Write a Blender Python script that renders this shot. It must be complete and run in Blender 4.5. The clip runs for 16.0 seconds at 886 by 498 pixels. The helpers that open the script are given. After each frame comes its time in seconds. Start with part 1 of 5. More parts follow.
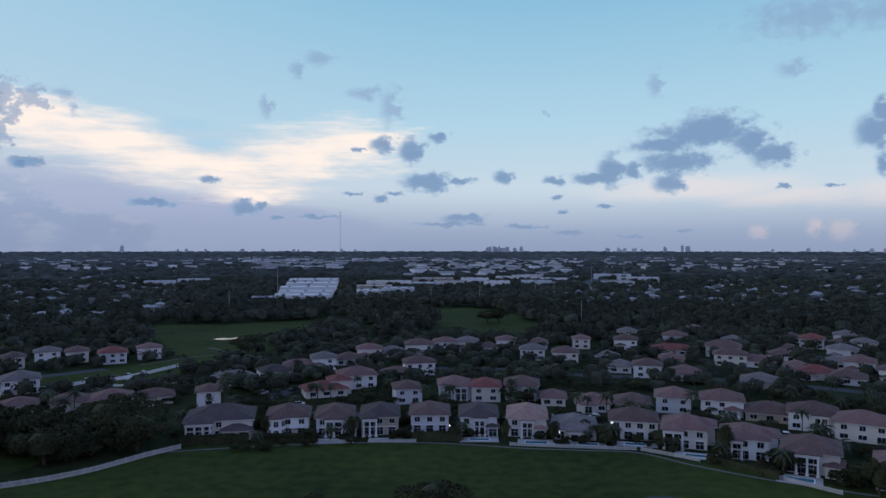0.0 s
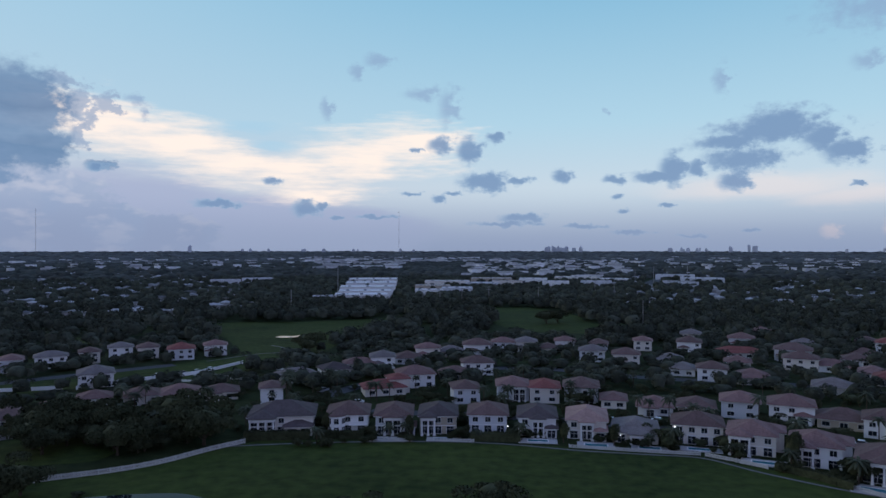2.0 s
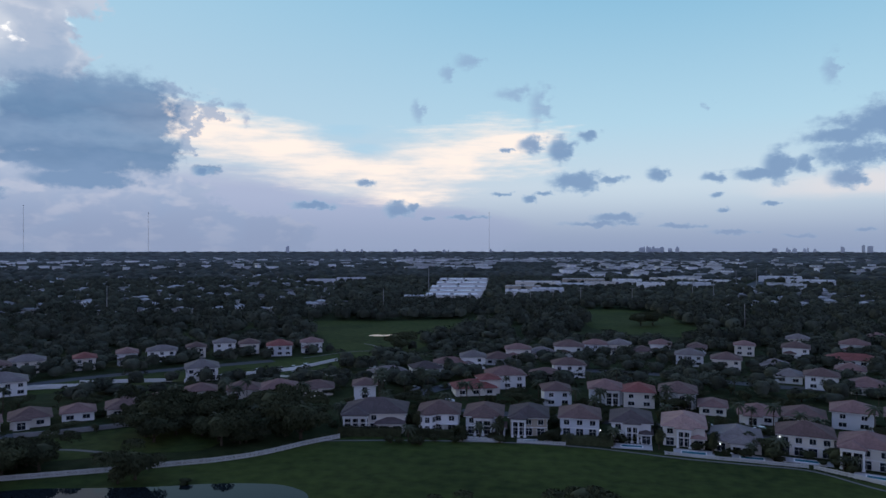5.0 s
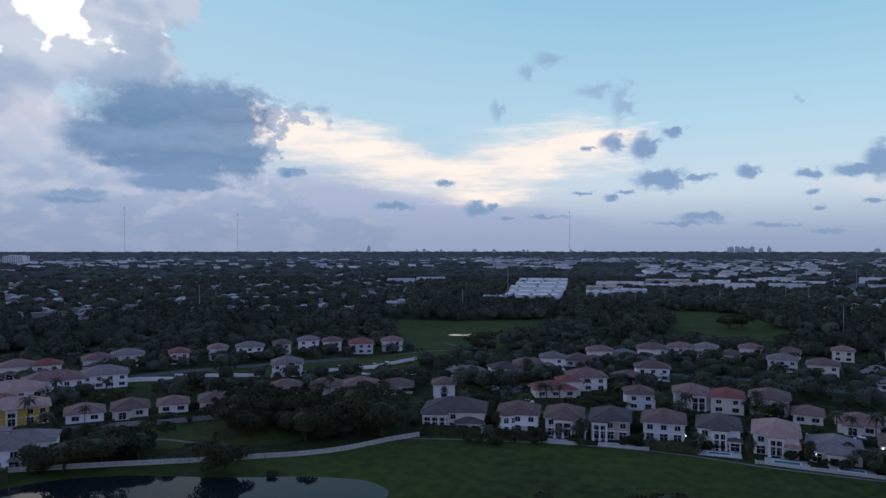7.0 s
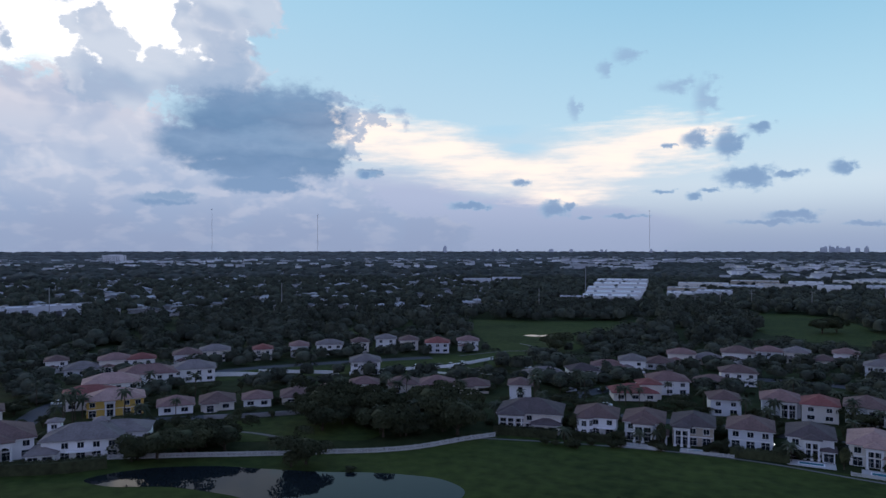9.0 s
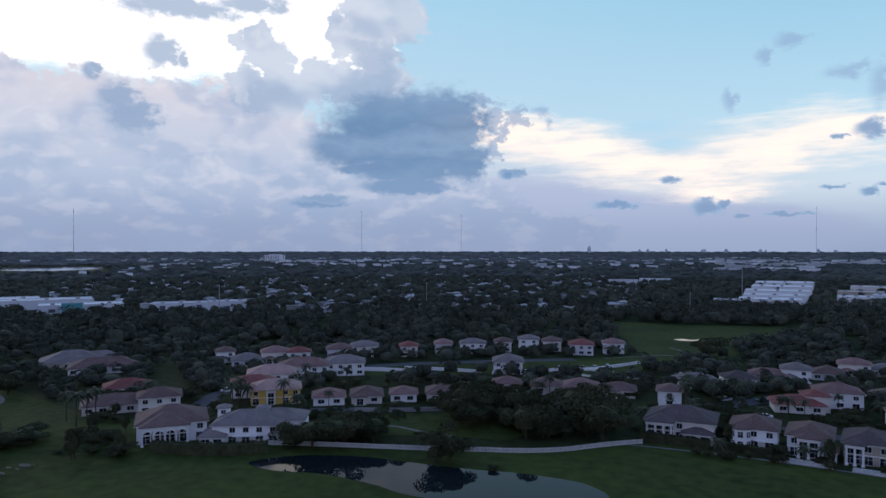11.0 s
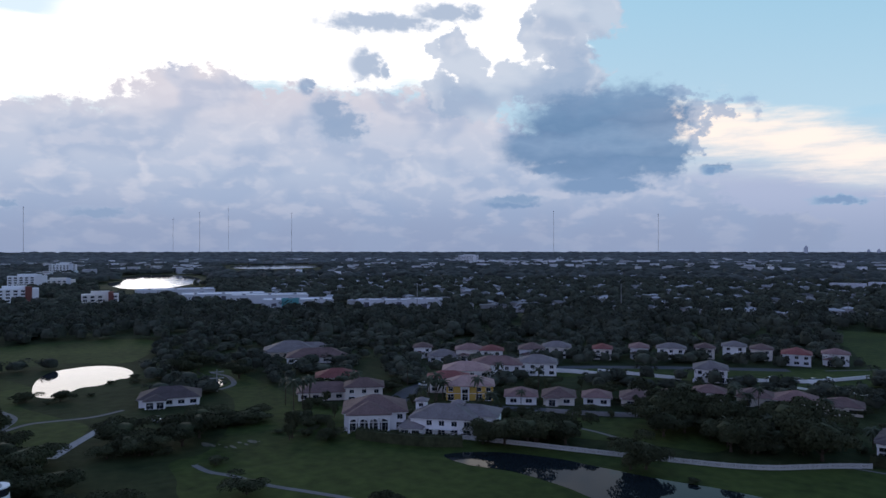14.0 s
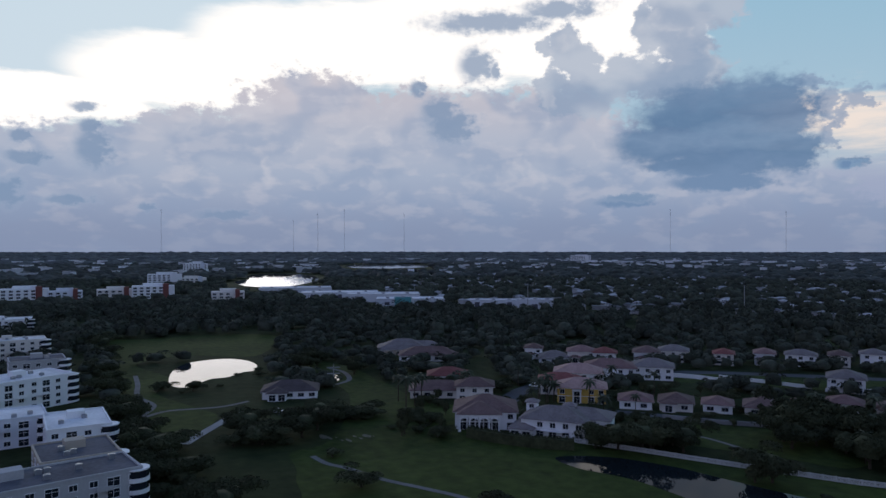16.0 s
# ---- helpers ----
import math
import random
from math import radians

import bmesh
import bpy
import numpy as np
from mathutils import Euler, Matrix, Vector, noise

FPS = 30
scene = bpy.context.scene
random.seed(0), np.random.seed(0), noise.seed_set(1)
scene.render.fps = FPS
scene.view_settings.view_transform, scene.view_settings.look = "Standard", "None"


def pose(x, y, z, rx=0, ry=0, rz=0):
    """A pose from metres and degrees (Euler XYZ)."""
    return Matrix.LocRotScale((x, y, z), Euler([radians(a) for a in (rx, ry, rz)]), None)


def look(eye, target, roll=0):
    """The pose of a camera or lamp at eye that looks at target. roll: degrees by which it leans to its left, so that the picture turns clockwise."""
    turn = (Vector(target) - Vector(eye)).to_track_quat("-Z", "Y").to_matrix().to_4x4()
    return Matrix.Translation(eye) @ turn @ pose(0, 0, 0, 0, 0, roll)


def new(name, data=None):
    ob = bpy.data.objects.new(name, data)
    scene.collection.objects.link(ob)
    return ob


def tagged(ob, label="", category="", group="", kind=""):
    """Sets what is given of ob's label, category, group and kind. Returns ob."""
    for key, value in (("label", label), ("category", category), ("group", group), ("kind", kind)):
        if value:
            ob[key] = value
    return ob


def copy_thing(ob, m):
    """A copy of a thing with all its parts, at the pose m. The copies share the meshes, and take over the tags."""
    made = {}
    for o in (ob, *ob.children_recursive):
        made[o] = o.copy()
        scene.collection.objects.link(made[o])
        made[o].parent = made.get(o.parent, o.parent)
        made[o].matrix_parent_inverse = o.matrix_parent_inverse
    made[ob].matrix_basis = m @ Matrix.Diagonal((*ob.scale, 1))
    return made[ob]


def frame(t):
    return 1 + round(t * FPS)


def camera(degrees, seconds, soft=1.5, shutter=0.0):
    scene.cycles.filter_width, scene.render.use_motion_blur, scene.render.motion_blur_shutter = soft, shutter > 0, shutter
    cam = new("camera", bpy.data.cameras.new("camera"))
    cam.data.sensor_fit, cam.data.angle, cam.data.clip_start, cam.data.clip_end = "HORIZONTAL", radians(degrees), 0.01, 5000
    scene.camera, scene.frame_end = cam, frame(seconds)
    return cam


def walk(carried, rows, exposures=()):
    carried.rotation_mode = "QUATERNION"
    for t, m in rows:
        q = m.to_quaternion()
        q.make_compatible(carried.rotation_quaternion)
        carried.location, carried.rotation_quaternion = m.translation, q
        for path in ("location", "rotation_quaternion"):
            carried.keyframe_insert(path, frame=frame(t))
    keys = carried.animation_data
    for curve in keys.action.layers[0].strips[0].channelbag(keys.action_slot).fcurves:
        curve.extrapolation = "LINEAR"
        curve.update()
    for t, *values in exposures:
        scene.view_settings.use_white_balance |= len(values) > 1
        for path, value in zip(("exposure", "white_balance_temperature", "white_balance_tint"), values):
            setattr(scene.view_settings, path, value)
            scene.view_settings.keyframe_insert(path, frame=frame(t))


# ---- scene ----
cam = camera(64.7, 16.0)

EYE = (0.0, 0.0, 50.0)   # hovering over the golf course
PATH = [   # seconds, heading to the left, tilt
    (0.0, 0.0, -0.02), (0.5, 1.173, -0.02), (1.0, 2.363, -0.02), (1.5, 3.573, -0.02), (2.0, 4.754, -0.03),
    (2.5, 5.885, -0.03), (3.0, 6.997, -0.02), (3.5, 8.129, -0.02), (4.0, 9.317, -0.01), (6.5, 16.983, 0.0),
    (7.0, 18.601, 0.0), (7.5, 20.216, 0.01), (8.0, 21.854, 0.0), (10.5, 32.22, 0.0), (11.0, 36.459, 0.0),
    (11.5, 40.722, 0.01), (12.0, 43.241, 0.02), (12.5, 45.38, 0.0), (13.0, 47.513, 0.0), (13.5, 49.70, 0.01),
    (14.0, 52.087, 0.02), (14.5, 54.665, 0.03), (15.0, 57.071, 0.03), (15.5, 59.283, 0.03), (16.0, 61.112, 0.02)]
walk(cam, [(t, pose(*EYE, 90 + tilt, 0, yaw)) for t, yaw, tilt in PATH],
     exposures=[(0.0, 0.05), (4.0, 0.06), (8.0, 0.12), (10.5, 0.2), (13.0, 0.2), (14.0, 0.12), (15.0, -0.02), (16.0, -0.2)])

# ---- sky and light ----
world = bpy.data.worlds.new("dusk_sky")
scene.world = world
world.use_nodes = True
wn = world.node_tree.nodes
wl = world.node_tree.links
wn.clear()


def srgb(r, g, b):
    return tuple(((c / 255 + 0.055) / 1.055) ** 2.4 for c in (r, g, b))


def plug(n, values):
    """Links or sets a node's inputs, in order."""
    for i, v in enumerate(values):
        if isinstance(v, bpy.types.NodeSocket):
            wl.new(v, n.inputs[i])
        elif v is not None:
            n.inputs[i].default_value = v


def wmath(op, a, b=None, c=None):
    n = wn.new("ShaderNodeMath")
    n.operation = op
    plug(n, (a, b, c))
    return n.outputs[0]


def wvec(op, a, b=None, c=None):
    n = wn.new("ShaderNodeVectorMath")
    n.operation = op
    plug(n, (a, b, c))
    return n.outputs["Value"] if op == "LENGTH" else n.outputs[0]


def wstep(value, lo, hi, kind="SMOOTHSTEP"):
    n = wn.new("ShaderNodeMapRange")
    n.interpolation_type = kind
    plug(n, (value, lo, hi))
    return n.outputs[0]


def wnoise(vector, scale, detail=6.0, rough=0.55):
    n = wn.new("ShaderNodeTexNoise")
    n.noise_dimensions = "2D"
    wl.new(vector, n.inputs["Vector"])
    n.inputs["Scale"].default_value, n.inputs["Detail"].default_value = scale, detail
    n.inputs["Roughness"].default_value = rough
    return n


def wmix(fac, a, b):
    n = wn.new("ShaderNodeMix")
    n.data_type = "RGBA"
    for sock, v in ((n.inputs[0], fac), (n.inputs[6], a), (n.inputs[7], b)):
        if isinstance(v, bpy.types.NodeSocket):
            wl.new(v, sock)
        else:
            sock.default_value = v if isinstance(v, (int, float)) else (*v, 1)
    return n.outputs[2]


def ramp(value, lo, hi, stops):
    n = wn.new("ShaderNodeValToRGB")
    wl.new(wstep(value, lo, hi, "LINEAR"), n.inputs[0])
    el = n.color_ramp.elements
    while len(el) < len(stops):
        el.new(0.5)
    for e, (at, colour) in zip(el, stops):
        e.position, e.color = (at - lo) / (hi - lo), (*srgb(*colour), 1)
    return n.outputs[0]


def bank(where, lumps, melt=0.0):
    """Union of soft ovals in heading and height: 1 in a lump's middle, 0 at its rim."""
    total = None
    for a, h, wide, tall in lumps:
        near = wvec("LENGTH", wvec("MULTIPLY_ADD", where, (1 / wide, 1 / tall, 0.0), (-a / wide, -h / tall, 0.0)))
        near = wmath("SUBTRACT", 1.0, near)
        total = near if total is None else wmath("SMOOTH_MAX", total, near, melt) if melt else wmath("MAXIMUM", total, near)
    return total


def warped(field, wide, tall):
    return wvec("MULTIPLY_ADD", wvec("SUBTRACT", field.outputs["Color"], (0.5, 0.5, 0.5)), (wide, tall, 0.0), flat)


# heading (degrees to the left of north) and height of each direction of the sky
direction = wn.new("ShaderNodeTexCoord").outputs["Generated"]
axes = wn.new("ShaderNodeSeparateXYZ")
wl.new(direction, axes.inputs[0])
heading = wmath("MULTIPLY", wmath("ARCTAN2", wmath("MULTIPLY", axes.outputs[0], -1.0), axes.outputs[1]), 57.2958)
height = wmath("MULTIPLY", wmath("ARCSINE", axes.outputs[2]), 57.2958)
both = wn.new("ShaderNodeCombineXYZ")
plug(both, (heading, height))
flat = both.outputs[0]
stretched = wvec("MULTIPLY", flat, (1.0, 1.5, 1.0))
billow = wnoise(stretched, 0.22, 8.0, 0.52)
crisp = wnoise(stretched, 0.9, 8.0, 0.6)
wisp = wnoise(wvec("MULTIPLY", flat, (0.35, 1.5, 1.0)), 0.3, 9.0, 0.6)
fine_wisp = wnoise(wvec("MULTIPLY", flat, (0.22, 1.6, 1.0)), 0.8, 8.0, 0.62)
gentle = wnoise(stretched, 0.2, 2.5, 0.45)
mild = wnoise(wvec("MULTIPLY", flat, (0.7, 1.6, 1.0)), 0.5, 3.0, 0.5)
by_billow, by_crisp, by_wisp = warped(billow, 4.0, 2.4), warped(crisp, 2.2, 1.0), warped(wisp, 6.0, 2.0)
by_slight = warped(crisp, 1.5, 0.8)
cells = wn.new("ShaderNodeTexVoronoi")   # cauliflower heads
cells.voronoi_dimensions, cells.feature = "2D", "SMOOTH_F1"
wl.new(warped(billow, 6.0, 4.0), cells.inputs["Vector"])
cells.inputs["Scale"].default_value, cells.inputs["Detail"].default_value = 0.3, 2.0
domes = wstep(cells.outputs["Distance"], 0.62, 0.12)


def ragged(field, amount, texture):
    """Eats into a bank's rim and frays it."""
    return wmath("ADD", field, wmath("MULTIPLY", wmath("SUBTRACT", texture.outputs[0], 0.5), amount))


nishita = wn.new("ShaderNodeTexSky")
nishita.sky_type, nishita.sun_disc = "NISHITA", False
nishita.sun_elevation, nishita.sun_rotation, nishita.dust_density = radians(12), radians(-78), 1.5
clear_east = ramp(height, 0, 90, [(0, (146, 164, 194)), (2, (180, 196, 216)), (5, (200, 217, 231)), (10, (177, 213, 233)),
                                  (20, (137, 190, 221)), (32, (116, 164, 202)), (55, (100, 138, 196)), (90, (92, 120, 186))])
clear_west = ramp(height, 0, 90, [(0, (146, 158, 190)), (2, (162, 174, 202)), (5, (190, 198, 216)), (10, (180, 208, 228)),
                                  (20, (160, 202, 227)), (32, (128, 168, 202)), (55, (104, 138, 194)), (90, (92, 120, 186))])
sky = wmix(wstep(heading, -10.0, 45.0), clear_east, clear_west)
# unseen sky behind the camera, brightened to light the house fronts
behind = wmath("MAXIMUM", wstep(heading, 110.0, 150.0), wstep(heading, -45.0, -90.0))
sky = wmix(wmath("MULTIPLY", behind, 0.85), sky, ramp(height, 0, 90, [(0, (142, 151, 200)), (12, (173, 177, 224)), (30, (153, 167, 222)), (90, (90, 119, 188))]))
sky = wmix(0.06, sky, wvec("MULTIPLY", nishita.outputs[0], (0.08, 0.08, 0.08)))

# high thin veil, the pale streaks, and the glowing anvil over the hidden sun
veil = bank(by_wisp, [(34.3, 2.7, 9.5, 4.2), (28.2, 2.7, 10.0, 3.9), (20.1, 2.0, 10.0, 3.0), (12.0, 1.4, 9.0, 2.3)], 0.3)
sky = wmix(wmath("MULTIPLY", wstep(veil, 0.0, 0.45), 0.85), sky, srgb(164, 175, 205))
streaks = bank(by_wisp, [(35.0, 9.8, 5.0, 2.3), (30.5, 9.2, 5.2, 2.4), (26.2, 8.0, 5.4, 2.0), (21.6, 6.7, 5.2, 1.8), (16.5, 6.1, 6.2, 2.2), (11.0, 7.2, 6.6, 2.8), (6.5, 8.4, 5.2, 2.6), (16.0, 4.3, 3.4, 1.0)], 0.6)
streaks = ragged(ragged(streaks, 0.9, wisp), 1.3, fine_wisp)
sky = wmix(wmath("MULTIPLY", wstep(streaks, -0.15, 0.95), 0.97), sky, srgb(255, 240, 230))
rift = ragged(bank(by_wisp, [(20.6, 9.4, 3.2, 0.9), (18.2, 8.2, 3.0, 0.7)], 0.3), 1.2, fine_wisp)
sky = wmix(wmath("MULTIPLY", wstep(rift, 0.0, 0.8), 0.7), sky, srgb(168, 205, 228))
warm = bank(by_wisp, [(-26.5, 3.8, 8.5, 1.3), (-33.0, 4.0, 6.0, 1.4), (-20, 4.6, 12, 1.4)])
sky = wmix(wmath("MULTIPLY", wstep(warm, 0.0, 0.9), 0.6), sky, srgb(232, 222, 222))
pale_west = bank(by_wisp, [(98.0, 16.0, 22.0, 9.0), (80.0, 20.0, 20.0, 7.0)], 0.4)
sky = wmix(wmath("MULTIPLY", wstep(pale_west, 0.0, 0.5), 0.75), sky, srgb(226, 240, 251))
anvil = ragged(bank(by_wisp, [(95.4, 9.5, 5.93, 1.84), (90.0, 10.8, 7.54, 1.85), (81.3, 13.3, 9.69, 3.23), (71.4, 16.0, 11.2, 4.1), (60.4, 16.7, 10.99, 4.72), (51.2, 16.9, 8.43, 4.92), (74.9, 12.4, 6.55, 1.62), (45.9, 17.4, 6.46, 3.76)], 0.2), 0.6, wisp)
sky = wmix(wstep(anvil, 0.0, 0.3), sky, (1.25, 1.2, 1.16))

# the long grey bank of piled cloud under it, paler and rosier above, blue-grey below
piled = ragged(bank(by_billow, [(96.6, 3.8, 7.97, 4.52), (89.0, 5.3, 8.32, 4.3), (80.0, 6.6, 9.11, 4.38), (71.4, 8.6, 8.51, 5.69), (61.3, 7.9, 10.18, 5.55), (53.5, 7.3, 9.09, 5.96), (44.6, 4.9, 9.36, 4.88), (37.3, 3.0, 8.0, 3.6), (72.0, 0.0, 45.0, 6.0), (30.0, 0.8, 8.0, 2.6)], 0.1), 0.6, crisp)
heap = ramp(height, 0, 16, [(0, (134, 149, 182)), (3, (150, 166, 196)), (6, (172, 185, 209)), (9, (190, 196, 214)), (12, (204, 201, 213)), (16, (216, 210, 216))])
heap = wmix(wmath("MULTIPLY", wstep(gentle.outputs[0], 0.56, 0.36), 0.5), heap, srgb(146, 166, 198))
heap = wmix(wmath("MULTIPLY", wstep(mild.outputs[0], 0.48, 0.7), 0.3), heap, srgb(216, 214, 224))
heap = wmix(wmath("MULTIPLY", domes, wmath("MULTIPLY", wstep(height, 1.5, 7.0), 0.42)), heap, srgb(222, 220, 228))
sky = wmix(wmath("MULTIPLY", wstep(piled, -0.02, 0.16), 0.95), sky, heap)

# the tall grey tower and the dark cumulus before it
tower_cloud = ragged(bank(by_billow, [(42.4, 16.2, 3.27, 5.03), (40.8, 18.7, 3.17, 3.19), (44.9, 16.9, 1.56, 2.1), (46.7, 13.2, 3.4, 1.78), (42.9, 13.1, 4.99, 2.38), (51.0, 15.8, 1.69, 2.16), (51.9, 12.6, 1.48, 2.15), (49.9, 14.4, 1.41, 2.17), (49.4, 12.0, 3.04, 1.86), (52.6, 16.1, 0.78, 0.82)], 0.1), 1.1, crisp)
shade = wmix(wstep(gentle.outputs[0], 0.36, 0.64), srgb(158, 175, 201), srgb(190, 200, 217))
shade = wmix(wmath("MULTIPLY", domes, 0.5), shade, srgb(214, 216, 226))
sky = wmix(wmath("MULTIPLY", wstep(tower_cloud, -0.05, 0.3), 0.93), sky, shade)
fray = ragged(bank(by_crisp, [(32.0, 10.3, 1.66, 1.94), (30.4, 10.6, 1.19, 1.01), (32.3, 8.2, 0.74, 1.2), (33.4, 11.9, 1.85, 0.74)]), 2.0, crisp)
sky = wmix(wmath("MULTIPLY", wstep(fray, 0.05, 0.6), 0.75), sky, srgb(146, 166, 196))
cumulus = ragged(bank(by_slight, [(39.4, 9.9, 7.23, 3.43), (43.1, 8.2, 5.03, 1.88), (36.2, 9.9, 3.86, 3.43), (34.7, 7.2, 2.41, 1.89), (38.3, 7.2, 5.9, 1.42), (39.4, 5.1, 4.18, 0.83), (46.5, 3.8, 2.49, 0.59), (42.2, 6.5, 3.72, 0.59), (30.9, 6.1, 1.17, 0.52), (39.6, 6.4, 5.0, 1.2)], 0.12), 0.55, crisp)
belly = ramp(wmath("ADD", height, wmath("MULTIPLY", mild.outputs[0], 3.0)), 0, 20, [(0, (126, 152, 188)), (7.0, (118, 146, 182)), (8.6, (104, 135, 172)), (10.0, (122, 150, 184)), (11.5, (98, 130, 168)), (13.5, (116, 145, 180)), (16, (156, 176, 203)), (20, (140, 164, 194))])
sky = wmix(wmath("MULTIPLY", wstep(cumulus, -0.1, 0.4), 0.94), sky, belly)
lone = ragged(bank(by_slight, [(58.4, 14.7, 2.01, 1.86), (56.8, 14.2, 0.84, 0.83), (60.4, 9.9, 2.93, 1.82), (61.5, 11.2, 2.18, 1.51), (63.2, 13.0, 0.85, 1.0), (57.4, 17.9, 6.96, 1.14), (51.6, 18.7, 4.46, 1.07), (87.7, 7.4, 1.87, 1.99), (87.9, 8.9, 1.1, 0.89), (91.9, 6.5, 2.12, 0.72), (92.3, 7.9, 0.93, 0.58), (88.2, 10.3, 1.44, 0.44), (84.1, 3.2, 0.9, 0.46), (93.0, 4.0, 1.54, 1.42), (89.3, 3.6, 2.48, 0.68), (78.3, 2.7, 3.4, 0.48), (45.9, 4.1, 2.98, 0.48)]), 0.9, crisp)
lone_tint = wmix(wstep(lone, 0.05, 0.6), srgb(172, 187, 211), srgb(134, 158, 190))
sky = wmix(wmath("MULTIPLY", wstep(lone, -0.05, 0.65), 0.82), sky, lone_tint)

# loose small puffs, dark and firm to the east, thin shreds higher up
east_puffs = bank(by_slight, [(-21.1, 9.1, 3.7, 1.76), (-20.4, 8.7, 5.47, 1.28), (-23.8, 8.0, 1.95, 1.15), (-25.2, 7.0, 2.04, 1.24), (-17.7, 8.1, 3.53, 0.89), (-18.4, 6.7, 3.64, 1.19), (-17.9, 5.1, 1.59, 1.01), (-13.5, 6.2, 1.47, 1.58), (-12.6, 5.6, 2.87, 0.68), (-15.2, 6.2, 0.96, 0.85), (-9.0, 5.5, 1.21, 0.55), (-4.9, 5.9, 1.03, 0.74), (-31.7, 8.2, 1.69, 1.59), (-32.1, 9.6, 0.82, 1.16), (-32.3, 5.9, 0.74, 1.16)], 0.08)
mid_puffs = bank(by_slight, [(1.3, 5.4, 2.8, 1.1), (-1.4, 5.5, 1.34, 0.4), (2.6, 7.9, 1.4, 1.27), (4.8, 8.4, 1.55, 0.81), (15.8, 3.2, 1.53, 0.95), (14.6, 3.4, 0.58, 0.39), (18.5, 5.4, 0.88, 0.5), (22.7, 3.5, 2.21, 0.43), (-1.7, 2.5, 2.49, 0.53), (-0.3, 2.0, 3.63, 0.29), (10.3, 2.6, 2.11, 0.22), (13.4, 2.5, 0.78, 0.22), (7.3, 4.5, 1.12, 0.22), (5.0, 4.1, 0.87, 0.46), (0.4, 9.0, 1.04, 0.58)], 0.05)
specks = bank(by_slight, [(-9.4, 4.1, 0.79, 0.28), (-9.7, 3.0, 0.74, 0.22), (-12.9, 3.4, 0.73, 0.22), (-6.7, 1.8, 2.21, 0.22), (-25.9, 4.6, 0.54, 0.25), (-29.2, 4.5, 0.86, 0.22), (3.9, 4.5, 1.01, 0.22), (6.9, 8.0, 0.7, 0.34), (-10.3, 1.3, 1.97, 0.22), (-14.8, 1.0, 1.43, 0.22), (-19.0, 1.4, 0.73, 0.22), (31.0, 6.0, 1.04, 0.53)])
tufts = ragged(wmath("MAXIMUM", wmath("MAXIMUM", east_puffs, mid_puffs), specks), 1.1, crisp)
loose = wmix(wstep(tufts, 0.1, 0.7), srgb(150, 178, 207), srgb(118, 148, 186))
sky = wmix(wmath("MULTIPLY", wstep(tufts, -0.05, 0.5), 0.9), sky, loose)
shreds = ragged(bank(by_crisp, [(4.3, 11.4, 1.1, 1.94), (6.4, 12.5, 2.01, 0.74), (-26.5, 13.0, 1.34, 0.91), (-16.9, 12.7, 0.76, 1.24), (14.2, 11.3, 0.7, 1.17), (10.2, 15.0, 1.26, 0.82), (11.9, 14.0, 0.66, 0.77), (28.6, 11.1, 0.86, 0.53), (27.8, 10.1, 0.51, 0.74), (-8.5, 10.8, 0.45, 0.37), (-27.9, 16.5, 6.14, 1.88), (-32.1, 16.1, 2.66, 1.57)]), 1.6, crisp)
sky = wmix(wmath("MULTIPLY", wstep(shreds, -0.1, 0.9), 0.6), sky, srgb(136, 160, 196))
rosy = ragged(bank(by_slight, [(-24.2, 1.3, 0.8, 0.7), (-27.9, 1.5, 0.7, 0.8), (-29.7, 1.3, 1.1, 1.0)]), 1.0, crisp)
sky = wmix(wmath("MULTIPLY", wstep(rosy, -0.1, 0.8), 0.7), sky, srgb(236, 218, 214))

# dim haze along the horizon
sky = wmix(wmath("MULTIPLY", wstep(height, 4.5, 0.0), 0.72), sky, srgb(142, 156, 186))
glow = wn.new("ShaderNodeBackground")
wl.new(sky, glow.inputs[0])
glow.inputs[1].default_value = 1.0
wl.new(glow.outputs[0], wn.new("ShaderNodeOutputWorld").inputs[0])

sun = new("sun", bpy.data.lights.new("sun", "SUN"))
sun.data.energy, sun.data.angle, sun.data.color = 0.3, radians(25), (1.0, 0.93, 0.86)
sun.matrix_world = look((-98, 20, 25), (0, 0, 0))

# ---- materials ----


